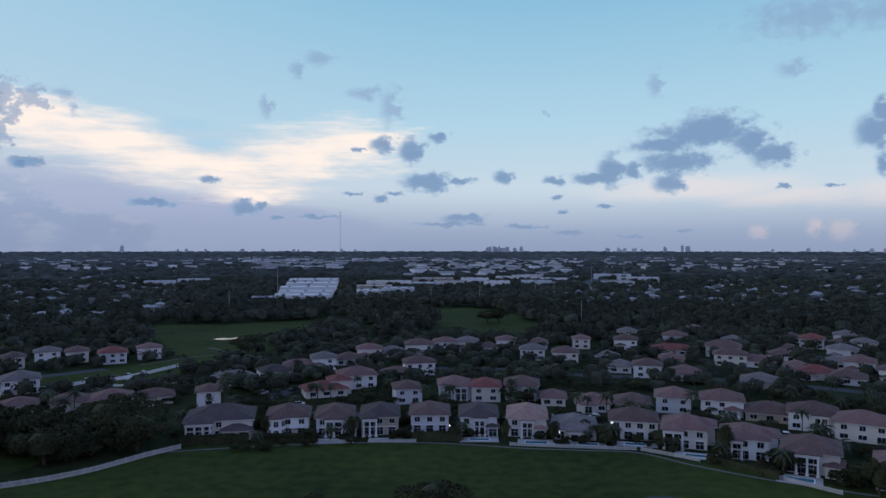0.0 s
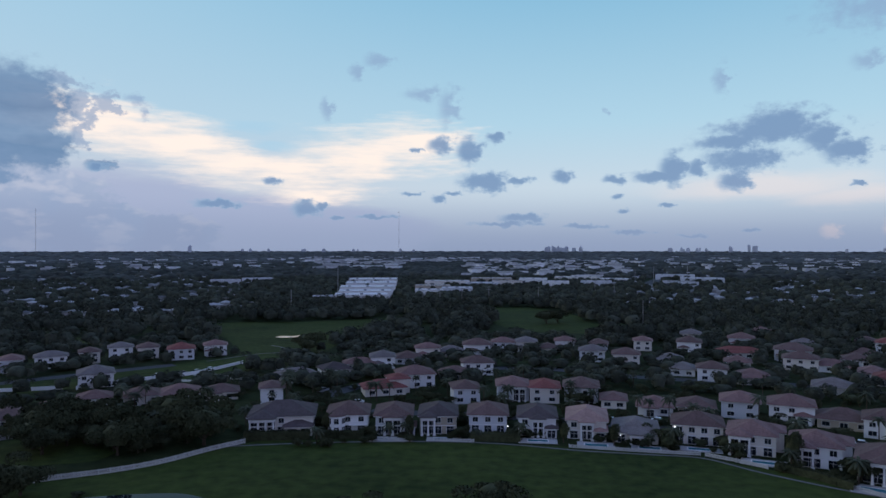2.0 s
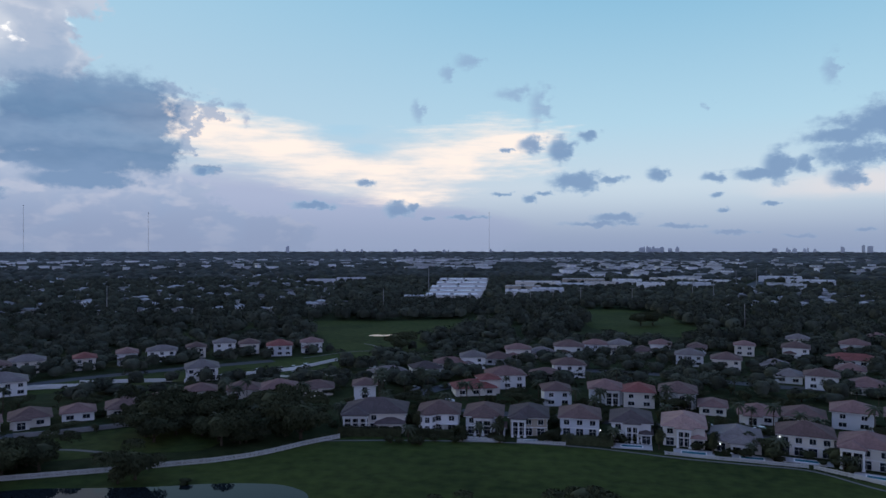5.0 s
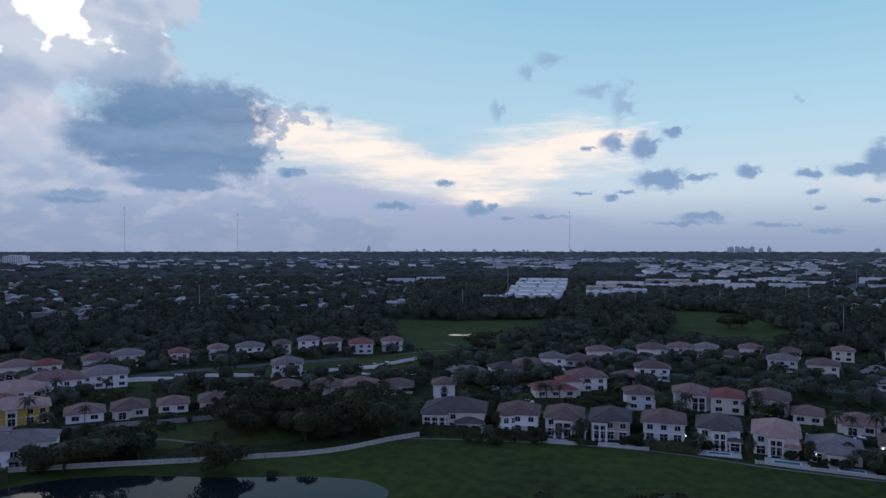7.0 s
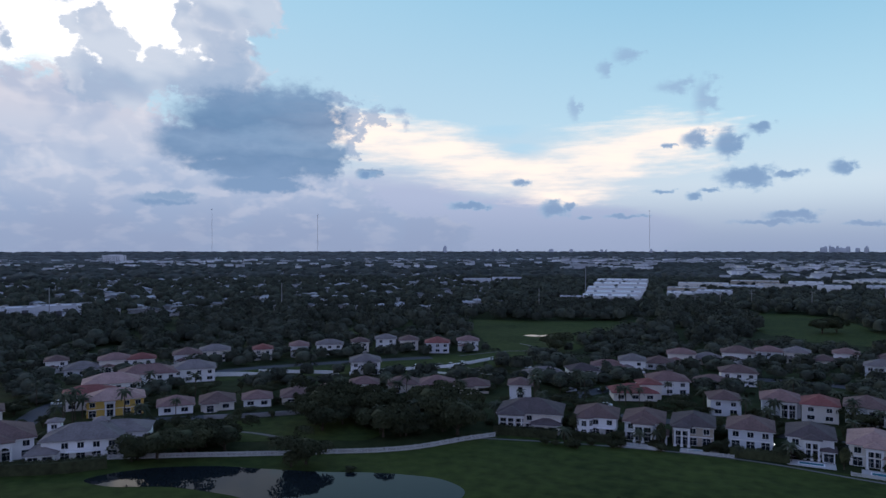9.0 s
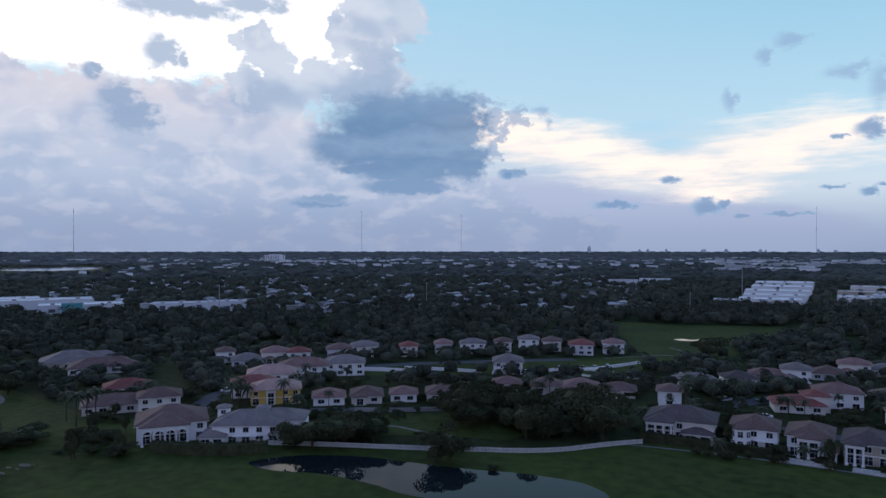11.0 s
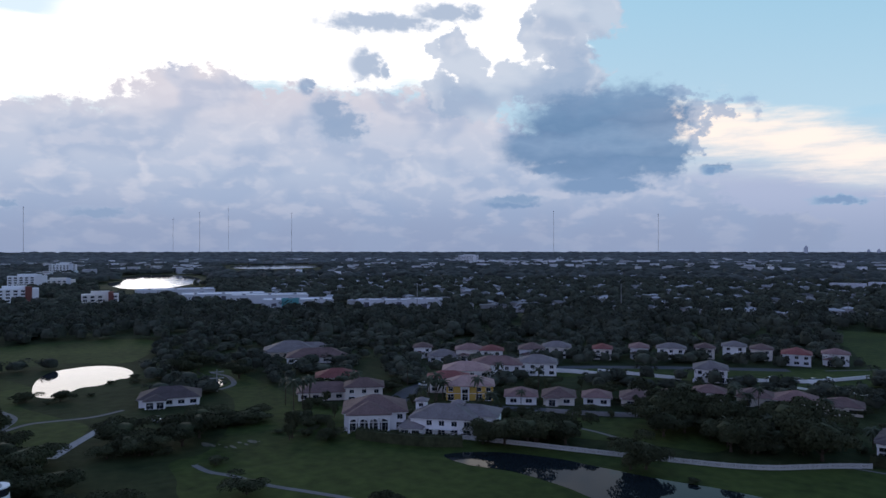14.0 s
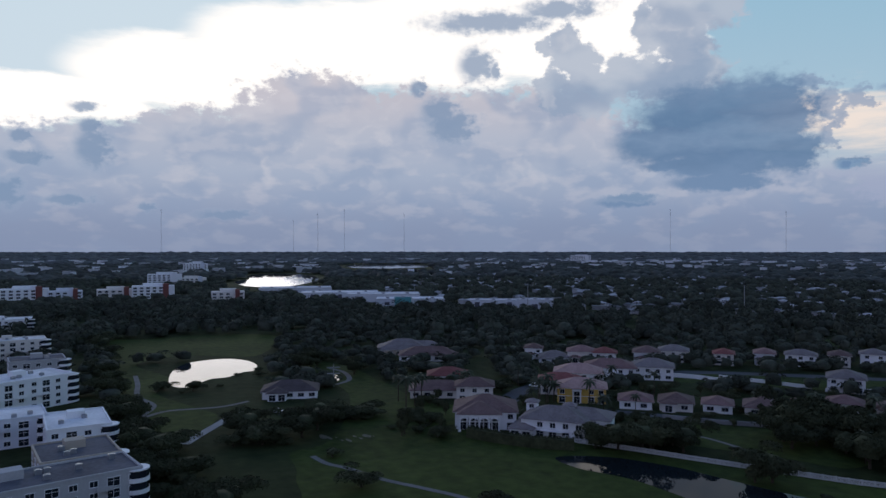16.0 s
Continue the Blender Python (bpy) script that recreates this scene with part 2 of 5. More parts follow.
def surface(name, base, rough=0.8, vary=0.25, coarse=0.15, fine=3.0, bump=0.15, each=0.0, island=0.0, metal=0.0, tint=None, streak=None):
    """A procedural material: two scales of mottling, relief, and a shade of its own for each object or island."""
    m = bpy.data.materials.new(name)
    m.use_nodes = True
    nodes, links = m.node_tree.nodes, m.node_tree.links
    skin = nodes["Principled BSDF"]
    skin.inputs["Roughness"].default_value, skin.inputs["Metallic"].default_value = rough, metal
    skin.inputs["Specular IOR Level"].default_value = 0.5 if rough < 0.5 else 0.08
    where = nodes.new("ShaderNodeTexCoord").outputs["Object"]
    if streak:
        squash = nodes.new("ShaderNodeVectorMath")
        squash.operation = "MULTIPLY"
        squash.inputs[1].default_value = streak
        links.new(where, squash.inputs[0])
        where = squash.outputs[0]
    fields = []
    for scale, detail in ((coarse, 4.0), (fine, 5.0)):
        n = nodes.new("ShaderNodeTexNoise")
        n.inputs["Scale"].default_value, n.inputs["Detail"].default_value = scale, detail
        links.new(where, n.inputs["Vector"])
        fields.append(n.outputs[0])
    both = nodes.new("ShaderNodeMath")
    both.operation = "ADD"
    links.new(fields[0], both.inputs[0])
    links.new(fields[1], both.inputs[1])
    level = nodes.new("ShaderNodeMapRange")
    links.new(both.outputs[0], level.inputs[0])
    level.inputs[1].default_value, level.inputs[2].default_value = 0.65, 1.35
    blend = nodes.new("ShaderNodeMix")
    blend.data_type = "RGBA"
    links.new(level.outputs[0], blend.inputs[0])
    other = tint or base
    blend.inputs[6].default_value = (*[c * (1 - vary) for c in base], 1)
    blend.inputs[7].default_value = (*[c * (1 + vary) for c in other], 1)
    colour = blend.outputs[2]
    if each or island:
        if each:
            chance, amount = nodes.new("ShaderNodeObjectInfo").outputs["Random"], each
        else:
            chance, amount = nodes.new("ShaderNodeNewGeometry").outputs["Random Per Island"], island
        own = nodes.new("ShaderNodeMapRange")
        links.new(chance, own.inputs[0])
        own.inputs[3].default_value, own.inputs[4].default_value = 1 - amount, 1 + amount
        shade = nodes.new("ShaderNodeVectorMath")
        shade.operation = "SCALE"
        links.new(colour, shade.inputs[0])
        links.new(own.outputs[0], shade.inputs["Scale"])
        colour = shade.outputs[0]
    links.new(colour, skin.inputs["Base Color"])
    if bump:
        relief = nodes.new("ShaderNodeBump")
        relief.inputs["Strength"].default_value, relief.inputs["Distance"].default_value = bump, 0.3 / fine
        links.new(fields[1], relief.inputs["Height"])
        links.new(relief.outputs[0], skin.inputs["Normal"])
    return m


def tiled_roof(name, base):
    """Barrel tiles in rows that run up the slope, weathered in patches."""
    m = surface(name, base, 0.75, 0.28, 0.3, 2.2, 0.0, each=0.12, tint=tuple(c * 1.05 for c in base))
    nodes, links = m.node_tree.nodes, m.node_tree.links
    rows = nodes.new("ShaderNodeTexWave")
    rows.bands_direction = "Z"
    rows.inputs["Scale"].default_value, rows.inputs["Distortion"].default_value = 2.2, 0.6
    links.new(nodes.new("ShaderNodeTexCoord").outputs["Object"], rows.inputs["Vector"])
    relief = nodes.new("ShaderNodeBump")
    relief.inputs["Strength"].default_value, relief.inputs["Distance"].default_value = 0.5, 0.06
    links.new(rows.outputs["Fac"], relief.inputs["Height"])
    links.new(relief.outputs[0], nodes["Principled BSDF"].inputs["Normal"])
    return m


def still_water(name, base, ripple, edge=1.22):
    m = surface(name, base, 0.03, 0.2, 0.05, 0.35, ripple)
    m.node_tree.nodes["Principled BSDF"].inputs["IOR"].default_value = edge
    return m


GRASS = surface("mown_grass", (0.025, 0.043, 0.009), 0.9, 0.45, 0.022, 0.3, 0.3, tint=(0.040, 0.054, 0.012))
ROUGH = surface("rough_ground", (0.019, 0.029, 0.009), 0.95, 0.4, 0.03, 0.25, 0.3, tint=(0.027, 0.034, 0.012))
WORN = surface("worn_turf", (0.13, 0.125, 0.10), 0.95, 0.4, 0.3, 2.0, 0.2)
PICKET = surface("weathered_white_paint", (0.50, 0.49, 0.47), 0.8, 0.15, 0.4, 3.0, 0.05)
PATH_GREY = surface("old_path_concrete", (0.155, 0.15, 0.145), 0.9, 0.25, 0.2, 2.0, 0.1)
SAND = surface("bunker_sand", (0.42, 0.39, 0.34), 0.95, 0.2, 0.2, 2.0, 0.2)
ASPHALT = surface("asphalt", (0.075, 0.077, 0.085), 0.85, 0.2, 0.1, 1.5, 0.1)
CONCRETE = surface("pale_concrete", (0.27, 0.265, 0.26), 0.85, 0.18, 0.2, 2.0, 0.1)
PATIO = surface("patio_paving", (0.42, 0.40, 0.39), 0.8, 0.15, 0.4, 3.0, 0.1, each=0.15)
# IOR lowered to dim the mirrored sky, in place of dark tree reflections
POND = still_water("pond_water", (0.010, 0.014, 0.016), 0.015, 1.14)
LAKE = still_water("lake_water", (0.02, 0.025, 0.03), 0.03, 1.2)
POOL = still_water("pool_water", (0.05, 0.20, 0.24), 0.02)
WHITE = surface("white_stucco", (0.78, 0.77, 0.76), 0.85, 0.07, 0.3, 4.0, 0.08, each=0.05)
CREAM = surface("cream_stucco", (0.70, 0.65, 0.59), 0.85, 0.08, 0.3, 4.0, 0.08, each=0.06)
GREY = surface("grey_stucco", (0.60, 0.61, 0.64), 0.85, 0.08, 0.3, 4.0, 0.08, each=0.06)
TAN = surface("tan_stucco", (0.42, 0.36, 0.29), 0.85, 0.1, 0.3, 4.0, 0.08, each=0.08)
YELLOW = surface("yellow_stucco", (0.62, 0.40, 0.10), 0.85, 0.08, 0.3, 4.0, 0.08)
RUST = surface("rust_red_stucco", (0.19, 0.075, 0.065), 0.85, 0.1, 0.3, 4.0, 0.08)
TRIM = surface("white_trim", (0.76, 0.75, 0.74), 0.6, 0.05, 0.5, 4.0, 0.03)
ROOF_BROWN = tiled_roof("brown_roof_tiles", (0.140, 0.088, 0.080))
ROOF_DARK = tiled_roof("dark_brown_roof_tiles", (0.092, 0.070, 0.070))
ROOF_ROSE = tiled_roof("rose_roof_tiles", (0.205, 0.120, 0.110))
ROOF_PINK = tiled_roof("salmon_roof_tiles", (0.36, 0.225, 0.195))
ROOF_RED = tiled_roof("red_roof_tiles", (0.20, 0.072, 0.064))
ROOF_GREY = tiled_roof("grey_roof_tiles", (0.18, 0.15, 0.145))
# opaque panes: darkness of the unlit rooms behind is put into the colour
GLASS = surface("dark_window_glass", (0.016, 0.020, 0.026), 0.06, 0.15, 0.5, 1.0, 0.0)
METAL = surface("galvanised_steel", (0.30, 0.31, 0.33), 0.45, 0.12, 0.4, 3.0, 0.05, metal=0.7)
MEMBRANE = surface("pale_flat_roofing", (0.62, 0.62, 0.63), 0.7, 0.2, 0.12, 1.2, 0.08, each=0.1)
TAR = surface("dark_flat_roofing", (0.10, 0.10, 0.115), 0.8, 0.3, 0.12, 1.2, 0.08, each=0.1)
BARK = surface("bark", (0.075, 0.058, 0.042), 0.95, 0.3, 1.0, 6.0, 0.5)
LEAF = surface("dark_leaves", (0.040, 0.045, 0.022), 0.8, 0.35, 0.35, 1.2, 0.0, each=0.3, tint=(0.046, 0.050, 0.025))
OLIVE = surface("olive_leaves", (0.042, 0.050, 0.024), 0.8, 0.35, 0.35, 1.2, 0.0, each=0.3, tint=(0.052, 0.054, 0.027))
FROND = surface("palm_fronds", (0.050, 0.056, 0.034), 0.6, 0.3, 0.6, 2.0, 0.0, each=0.25)
# distance haze is painted in: woods grow paler and bluer farther out
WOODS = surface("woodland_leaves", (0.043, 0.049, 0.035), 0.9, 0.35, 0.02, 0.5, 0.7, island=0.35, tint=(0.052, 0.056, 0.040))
HAZED_WOODS = surface("far_woodland_leaves", (0.052, 0.058, 0.050), 0.9, 0.35, 0.008, 0.1, 0.4, island=0.4, tint=(0.060, 0.065, 0.057))
FAR_ROOFS = surface("far_roofs", (0.29, 0.285, 0.29), 0.8, 0.2, 0.05, 0.4, 0.0, island=0.75)
# pale buildings, lightened and blued a touch further to imitate haze
HAZED_WALLS = surface("far_walls", (0.62, 0.62, 0.64), 0.85, 0.2, 0.02, 0.3, 0.0, island=0.4)
SIGN_GREEN = surface("green_hoarding", (0.03, 0.25, 0.14), 0.7, 0.1, 0.3, 2.0, 0.0)
TEAL = surface("teal_panels", (0.10, 0.30, 0.31), 0.6, 0.1, 0.3, 2.0, 0.0)
LAMP_GLOW = bpy.data.materials.new("lamp_glow")
LAMP_GLOW.use_nodes = True
LAMP_GLOW.node_tree.nodes["Principled BSDF"].inputs["Emission Color"].default_value = (0.95, 0.97, 1.0, 1)
LAMP_GLOW.node_tree.nodes["Principled BSDF"].inputs["Emission Strength"].default_value = 2.5
CAR_WHITE = surface("white_car_paint", (0.70, 0.71, 0.73), 0.3, 0.03, 0.5, 4.0, 0.0)
CAR_DARK = surface("dark_car_paint", (0.05, 0.055, 0.065), 0.3, 0.1, 0.5, 4.0, 0.0)
CAR_SILVER = surface("silver_car_paint", (0.36, 0.38, 0.41), 0.35, 0.05, 0.5, 4.0, 0.0, metal=0.3)
# palest and bluest leaves, with horizon haze put into the base colour
HAZED_HORIZON = surface("horizon_woodland", (0.088, 0.098, 0.096), 0.9, 0.3, 0.004, 0.05, 0.2, island=0.3, tint=(0.100, 0.108, 0.104))
AGED = surface("aged_beige_render", (0.40, 0.39, 0.385), 0.85, 0.14, 0.2, 3.0, 0.1, each=0.05)
# IOR cut further so this pond's sky reflection stays dim
DARK_POND = still_water("shaded_pond_water", (0.008, 0.010, 0.012), 0.015, 1.1)
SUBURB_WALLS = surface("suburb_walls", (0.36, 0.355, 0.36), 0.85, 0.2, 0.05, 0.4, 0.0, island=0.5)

# ---- building helpers ----


class Shape:
    """Vertices and faces of one mesh in the making."""

    def __init__(self):
        self.v, self.f = [], []

    def add(self, verts, faces):
        k = len(self.v)
        self.v += verts
        self.f += [tuple(i + k for i in face) for face in faces]
        return self

    def box(self, x0, x1, y0, y1, z0, z1):
        return self.add([(x0, y0, z0), (x1, y0, z0), (x1, y1, z0), (x0, y1, z0), (x0, y0, z1), (x1, y0, z1), (x1, y1, z1), (x0, y1, z1)],
                        [(3, 2, 1, 0), (4, 5, 6, 7), (0, 1, 5, 4), (1, 2, 6, 5), (2, 3, 7, 6), (3, 0, 4, 7)])

    def hip(self, x0, x1, y0, y1, z, rise, skirt=0.12):
        """A hipped roof over a rectangle, with a drip edge."""
        inset = min(x1 - x0, y1 - y0) / 2
        if x1 - x0 >= y1 - y0:
            r = [(x0 + inset, (y0 + y1) / 2), (x1 - inset, (y0 + y1) / 2)]
            slopes = [(4, 5, 9, 8), (5, 6, 9), (6, 7, 8, 9), (7, 4, 8)]
        else:
            r = [((x0 + x1) / 2, y0 + inset), ((x0 + x1) / 2, y1 - inset)]
            slopes = [(4, 5, 8), (5, 6, 9, 8), (6, 7, 9), (7, 4, 8, 9)]
        ring = [(x0, y0), (x1, y0), (x1, y1), (x0, y1)]
        return self.add([(*p, z - skirt) for p in ring] + [(*p, z) for p in ring] + [(*p, z + rise) for p in r],
                        slopes + [(3, 2, 1, 0), (0, 1, 5, 4), (1, 2, 6, 5), (2, 3, 7, 6), (3, 0, 4, 7)])

    def post(self, x, y, z0, z1, r0, r1=None, n=8):
        r1 = r0 if r1 is None else r1
        ring = [(math.cos(2 * math.pi * i / n), math.sin(2 * math.pi * i / n)) for i in range(n)]
        return self.add([(x + r0 * c, y + r0 * s, z0) for c, s in ring] + [(x + r1 * c, y + r1 * s, z1) for c, s in ring],
                        [(i, (i + 1) % n, (i + 1) % n + n, i + n) for i in range(n)] + [tuple(range(n - 1, -1, -1)), tuple(range(n, 2 * n))])

    def limb(self, a, b, r0, r1, n=5):
        a, b = Vector(a), Vector(b)
        q = (b - a).to_track_quat("Z", "Y")
        ring = [q @ Vector((math.cos(2 * math.pi * i / n), math.sin(2 * math.pi * i / n), 0)) for i in range(n)]
        return self.add([tuple(a + r0 * c) for c in ring] + [tuple(b + r1 * c) for c in ring],
                        [(i, (i + 1) % n, (i + 1) % n + n, i + n) for i in range(n)] + [tuple(range(n, 2 * n))])

    def mesh(self, name, material):
        me = bpy.data.meshes.new(name)
        me.from_pydata(self.v, [], self.f)
        me.materials.append(material)
        return me


def part(name, shape, material, parent=None, label=""):
    me = shape.mesh(name, material) if isinstance(shape, Shape) else shape
    ob = new(name, me)
    ob.parent = parent
    return tagged(ob, label)


def root(name, x, y, rz, label, category, group=""):
    ob = new(name)
    ob.matrix_basis = pose(x, y, 0, 0, 0, rz)
    return tagged(ob, label, category, group)


def spline(points, closed=False, steps=8):
    """A smooth line through a few plan points."""
    n, out = len(points), []
    for i in range(n if closed else n - 1):
        p = [points[(i + k) % n] if closed else points[min(max(i + k, 0), n - 1)] for k in (-1, 0, 1, 2)]
        for s in range(steps):
            t = s / steps
            out.append(tuple(0.5 * (2 * p[1][c] + (p[2][c] - p[0][c]) * t + (2 * p[0][c] - 5 * p[1][c] + 4 * p[2][c] - p[3][c]) * t * t
                                    + (3 * p[1][c] - p[0][c] - 3 * p[2][c] + p[3][c]) * t ** 3) for c in (0, 1)))
    return out if closed else out + [tuple(points[-1])]


def polar(heading_deg, distance):
    a = radians(heading_deg)
    return (-distance * math.sin(a), distance * math.cos(a))


# plan of what grows no trees: 4 m cells over 10 km
CELL, HALF = 4.0, 5000.0
bare = np.zeros((2500, 2500), bool)


def clear_disc(x, y, r):
    i, j, k = int((x + HALF) / CELL), int((y + HALF) / CELL), int(r / CELL) + 1
    a, b = np.mgrid[max(i - k, 0):i + k + 1, max(j - k, 0):j + k + 1]
    near = ((a + 0.5) * CELL - HALF - x) ** 2 + ((b + 0.5) * CELL - HALF - y) ** 2 <= r * r
    bare[a[near], b[near]] = True


def clear_area(outline):
    xs, ys = np.array(outline).T
    i0, i1 = int((xs.min() + HALF) / CELL), int((xs.max() + HALF) / CELL) + 1
    j0, j1 = int((ys.min() + HALF) / CELL), int((ys.max() + HALF) / CELL) + 1
    a, b = np.mgrid[i0:i1 + 1, j0:j1 + 1]
    bare[i0:i1 + 1, j0:j1 + 1] |= inside(outline, (a + 0.5) * CELL - HALF, (b + 0.5) * CELL - HALF)


def inside(outline, px, py):
    hit = np.zeros(np.shape(px), bool)
    for (x0, y0), (x1, y1) in zip(outline, outline[1:] + outline[:1]):
        if y0 != y1:
            hit ^= ((y0 > py) != (y1 > py)) & (px < (x1 - x0) * (py - y0) / (y1 - y0) + x0)
    return hit


def flat_area(name, points, material, z, label, category, keep_clear=True, kind="structure", smooth=True):
    """A level patch of ground with a smooth outline and a thin edge."""
    line = spline(points, True) if smooth else [tuple(p) for p in points]
    n = len(line)
    if sum(a[0] * b[1] - a[1] * b[0] for a, b in zip(line, line[1:] + line[:1])) < 0:
        line.reverse()
    s = Shape().add([(x, y, z) for x, y in line] + [(x, y, -0.3) for x, y in line],
                    [tuple(range(n))] + [(i, i + n, (i + 1) % n + n, (i + 1) % n) for i in range(n)])
    if keep_clear:
        clear_area(line)
    if material is LAKE:
        mx, my = sum(p[0] for p in line) / n, sum(p[1] for p in line) / n
        clear_area([(mx + (x - mx) * 1.16, my + (y - my) * 1.25) for x, y in line])
    return tagged(part(name, s, material), label, category, "", kind)


def strip(name, points, width, material, z, label, category, keep_clear=0.0, high=0.0):
    """A road, path or wall that follows a smooth line."""
    line = [Vector(p) for p in spline(points)]
    s, n = Shape(), len(line)
    for i, p in enumerate(line):
        along = (line[min(i + 1, n - 1)] - line[max(i - 1, 0)]).normalized()
        side = Vector((-along.y, along.x)) * width / 2
        s.v += [(*(p + side), z), (*(p - side), z), (*(p + side), z + high), (*(p - side), z + high)]
        if keep_clear:
            clear_disc(p.x, p.y, keep_clear)
    for i in range(n - 1):
        a, b = 4 * i, 4 * i + 4
        if high:
            s.f += [(a + 2, a + 3, b + 3, b + 2), (a, a + 2, b + 2, b), (a + 3, a + 1, b + 1, b + 3)]
        else:
            s.f += [(a + 1, b + 1, b, a)]
    return tagged(part(name, s, material), label, category, "", "structure")


# ---- ground ----
rings = [0, 20, 60, 120, 200, 320, 500, 800, 1300, 2000, 2600, 3000, 3400, 3800, 4200, 4600, 4960]
ground_shape = Shape()


def rise(r):
    """Lifts the far ground to fit the horizon line in the camera's view."""
    return 24.0 * np.clip((r - 2600.0) / 2350.0, 0, 1) ** 1.6


for r in rings:
    ground_shape.v += [(*polar(a * 5, r), float(rise(r))) for a in range(72)]
for k in range(len(rings) - 1):
    ground_shape.f += [(k * 72 + a, (k + 1) * 72 + a, (k + 1) * 72 + (a + 1) % 72, k * 72 + (a + 1) % 72)[::-1] for a in range(72)]
tagged(part("ground", ground_shape, ROUGH), "dark rough grass and soil between the trees", "ground", "", "structure")

# near fairway under the camera, up to the garden fences
flat_area("fairway", [(118, 120), (105, 138), (78, 150), (60, 164), (40, 174), (10, 179), (-25, 180), (-52, 179), (-64, 176), (-80, 157),
                      (-106, 138), (-128, 127), (-150, 117), (-160, 108), (-176, 108), (-190, 112), (-215, 106), (-245, 108), (-285, 108), (-300, 98),
                      (-285, 88), (-240, 90), (-215, 84), (-190, 72), (-172, 60), (-168, 50), (-150, 46), (-120, 30), (-60, -60), (60, -60)],
          GRASS, 0.03, "dark green mown golf fairway", "fairway")
flat_area("fairway_west", [(-195, 30), (-215, 42), (-232, 38), (-262, 30), (-290, 38), (-330, 30), (-345, 55), (-330, 82), (-395, 110), (-420, 90), (-420, 40),
                           (-425, 22), (-350, 20), (-300, 18), (-240, 15), (-205, 20)], GRASS, 0.03, "mown grass of the western golf hole", "fairway")
flat_area("fairway_north", [(-112, 255), (-104, 275), (-100, 305), (-88, 330), (-85, 352), (-92, 380), (-60, 455), (-70, 500), (-130, 470), (-200, 452), (-195, 410),
                            (-160, 388), (-135, 345), (-124, 318), (-150, 285), (-200, 230), (-207, 212), (-190, 204), (-150, 240), (-128, 252)],
          GRASS, 0.03, "mown green golf hole between house rows", "fairway")
flat_area("fairway_east", [(0, 452), (25, 424), (70, 416), (86, 436), (60, 480), (55, 530), (30, 590), (-10, 590), (-18, 540), (-8, 500)], GRASS, 0.03,
          "mown golf hole before the woods", "fairway")
flat_area("lawn", [(-148, 132), (-128, 140), (-108, 152), (-95, 158), (-98, 172), (-120, 176), (-140, 158)], GRASS, 0.03,
          "sheltered lawn behind the fence", "lawn")
flat_area("woodland_lawn", [(-215, 345), (-232, 352), (-240, 375), (-222, 372)], GRASS, 0.03, "small clearing in the woods", "lawn")
flat_area("east_lawn", [(175, 395), (260, 395), (280, 415), (170, 412)], GRASS, 0.03, "strip of grass beyond the houses", "lawn")

# water
flat_area("pond", [(-134, 105), (-128, 116), (-115, 124), (-104, 127), (-90, 131), (-80, 135), (-72, 137), (-64, 137.5), (-57, 133.5), (-56, 127), (-63, 121), (-75, 114),
                   (-90, 110), (-100, 110.5), (-114, 109), (-125, 104)], POND, 0.06, "dark still golf pond with reed banks", "pond")
flat_area("bright_pond", [polar(a, r) for a, r in ((82.4, 300), (82.4, 276), (81.2, 269), (80.2, 277), (79.4, 284), (78.2, 286), (77.0, 296), (76.3, 298), (76.0, 311), (76.8, 326), (78.4, 334), (80.2, 331), (81.6, 322))], LAKE, 0.06,
          "golf pond mirroring the bright clouds", "pond")
flat_area("near_pond", [(36, 130), (38, 138), (43, 141.5), (49, 139), (52, 132), (49, 124), (41, 122)], DARK_POND, 0.06, "dark golf pond below the gardens", "pond")
flat_area("club_pond", [(-256, 84), (-250, 92), (-262, 97), (-272, 94), (-266, 84)], POND, 0.06, "small dark pond by the clubhouse", "pond")
flat_area("creek", [polar(a, r) for a, r in ((15.2, 405), (15.9, 400), (16.6, 403), (17.4, 402), (18.2, 406), (17.6, 411), (16.8, 409), (16.0, 414), (15.2, 411))], LAKE, 0.06, "narrow golf creek", "creek")
flat_area("lake", [polar(a, r) for a, r in ((77.7, 1120), (77.0, 1000), (75.4, 955), (73.6, 965), (72.0, 1060), (71.2, 1180), (71.7, 1330), (73.2, 1440), (75.2, 1465), (76.8, 1360), (76.6, 1220))], LAKE, 0.06,
          "suburban lake mirroring the sky", "lake")
flat_area("far_lake", [polar(a, r) for a, r in ((69.0, 2000), (67.6, 1850), (65.2, 1840), (62.6, 1960), (62.2, 2150), (64.0, 2330), (66.4, 2300), (68.6, 2240))], LAKE, 0.06, "distant lake mirroring the sky", "lake")
flat_area("canal", [polar(a, r) for a, r in ((87.0, 990), (86.3, 955), (85.4, 990), (85.2, 1040), (86.2, 1070), (86.9, 1040))], LAKE, 0.06, "small distant lake", "lake")

# trees cleared along sightlines so water and greens show from the camera
for lo, hi, near, far in ((70.6, 78.4, 790, 1010), (61.6, 69.6, 1480, 1900), (84.8, 87.4, 850, 1010), (74.6, 83.4, 336, 410), (74.8, 82.8, 252, 300), (14.4, 22.8, 345, 420), (-8.5, 1.0, 408, 452)):
    clear_area([polar(lo, near), polar(hi, near), polar(hi, far), polar(lo, far)])

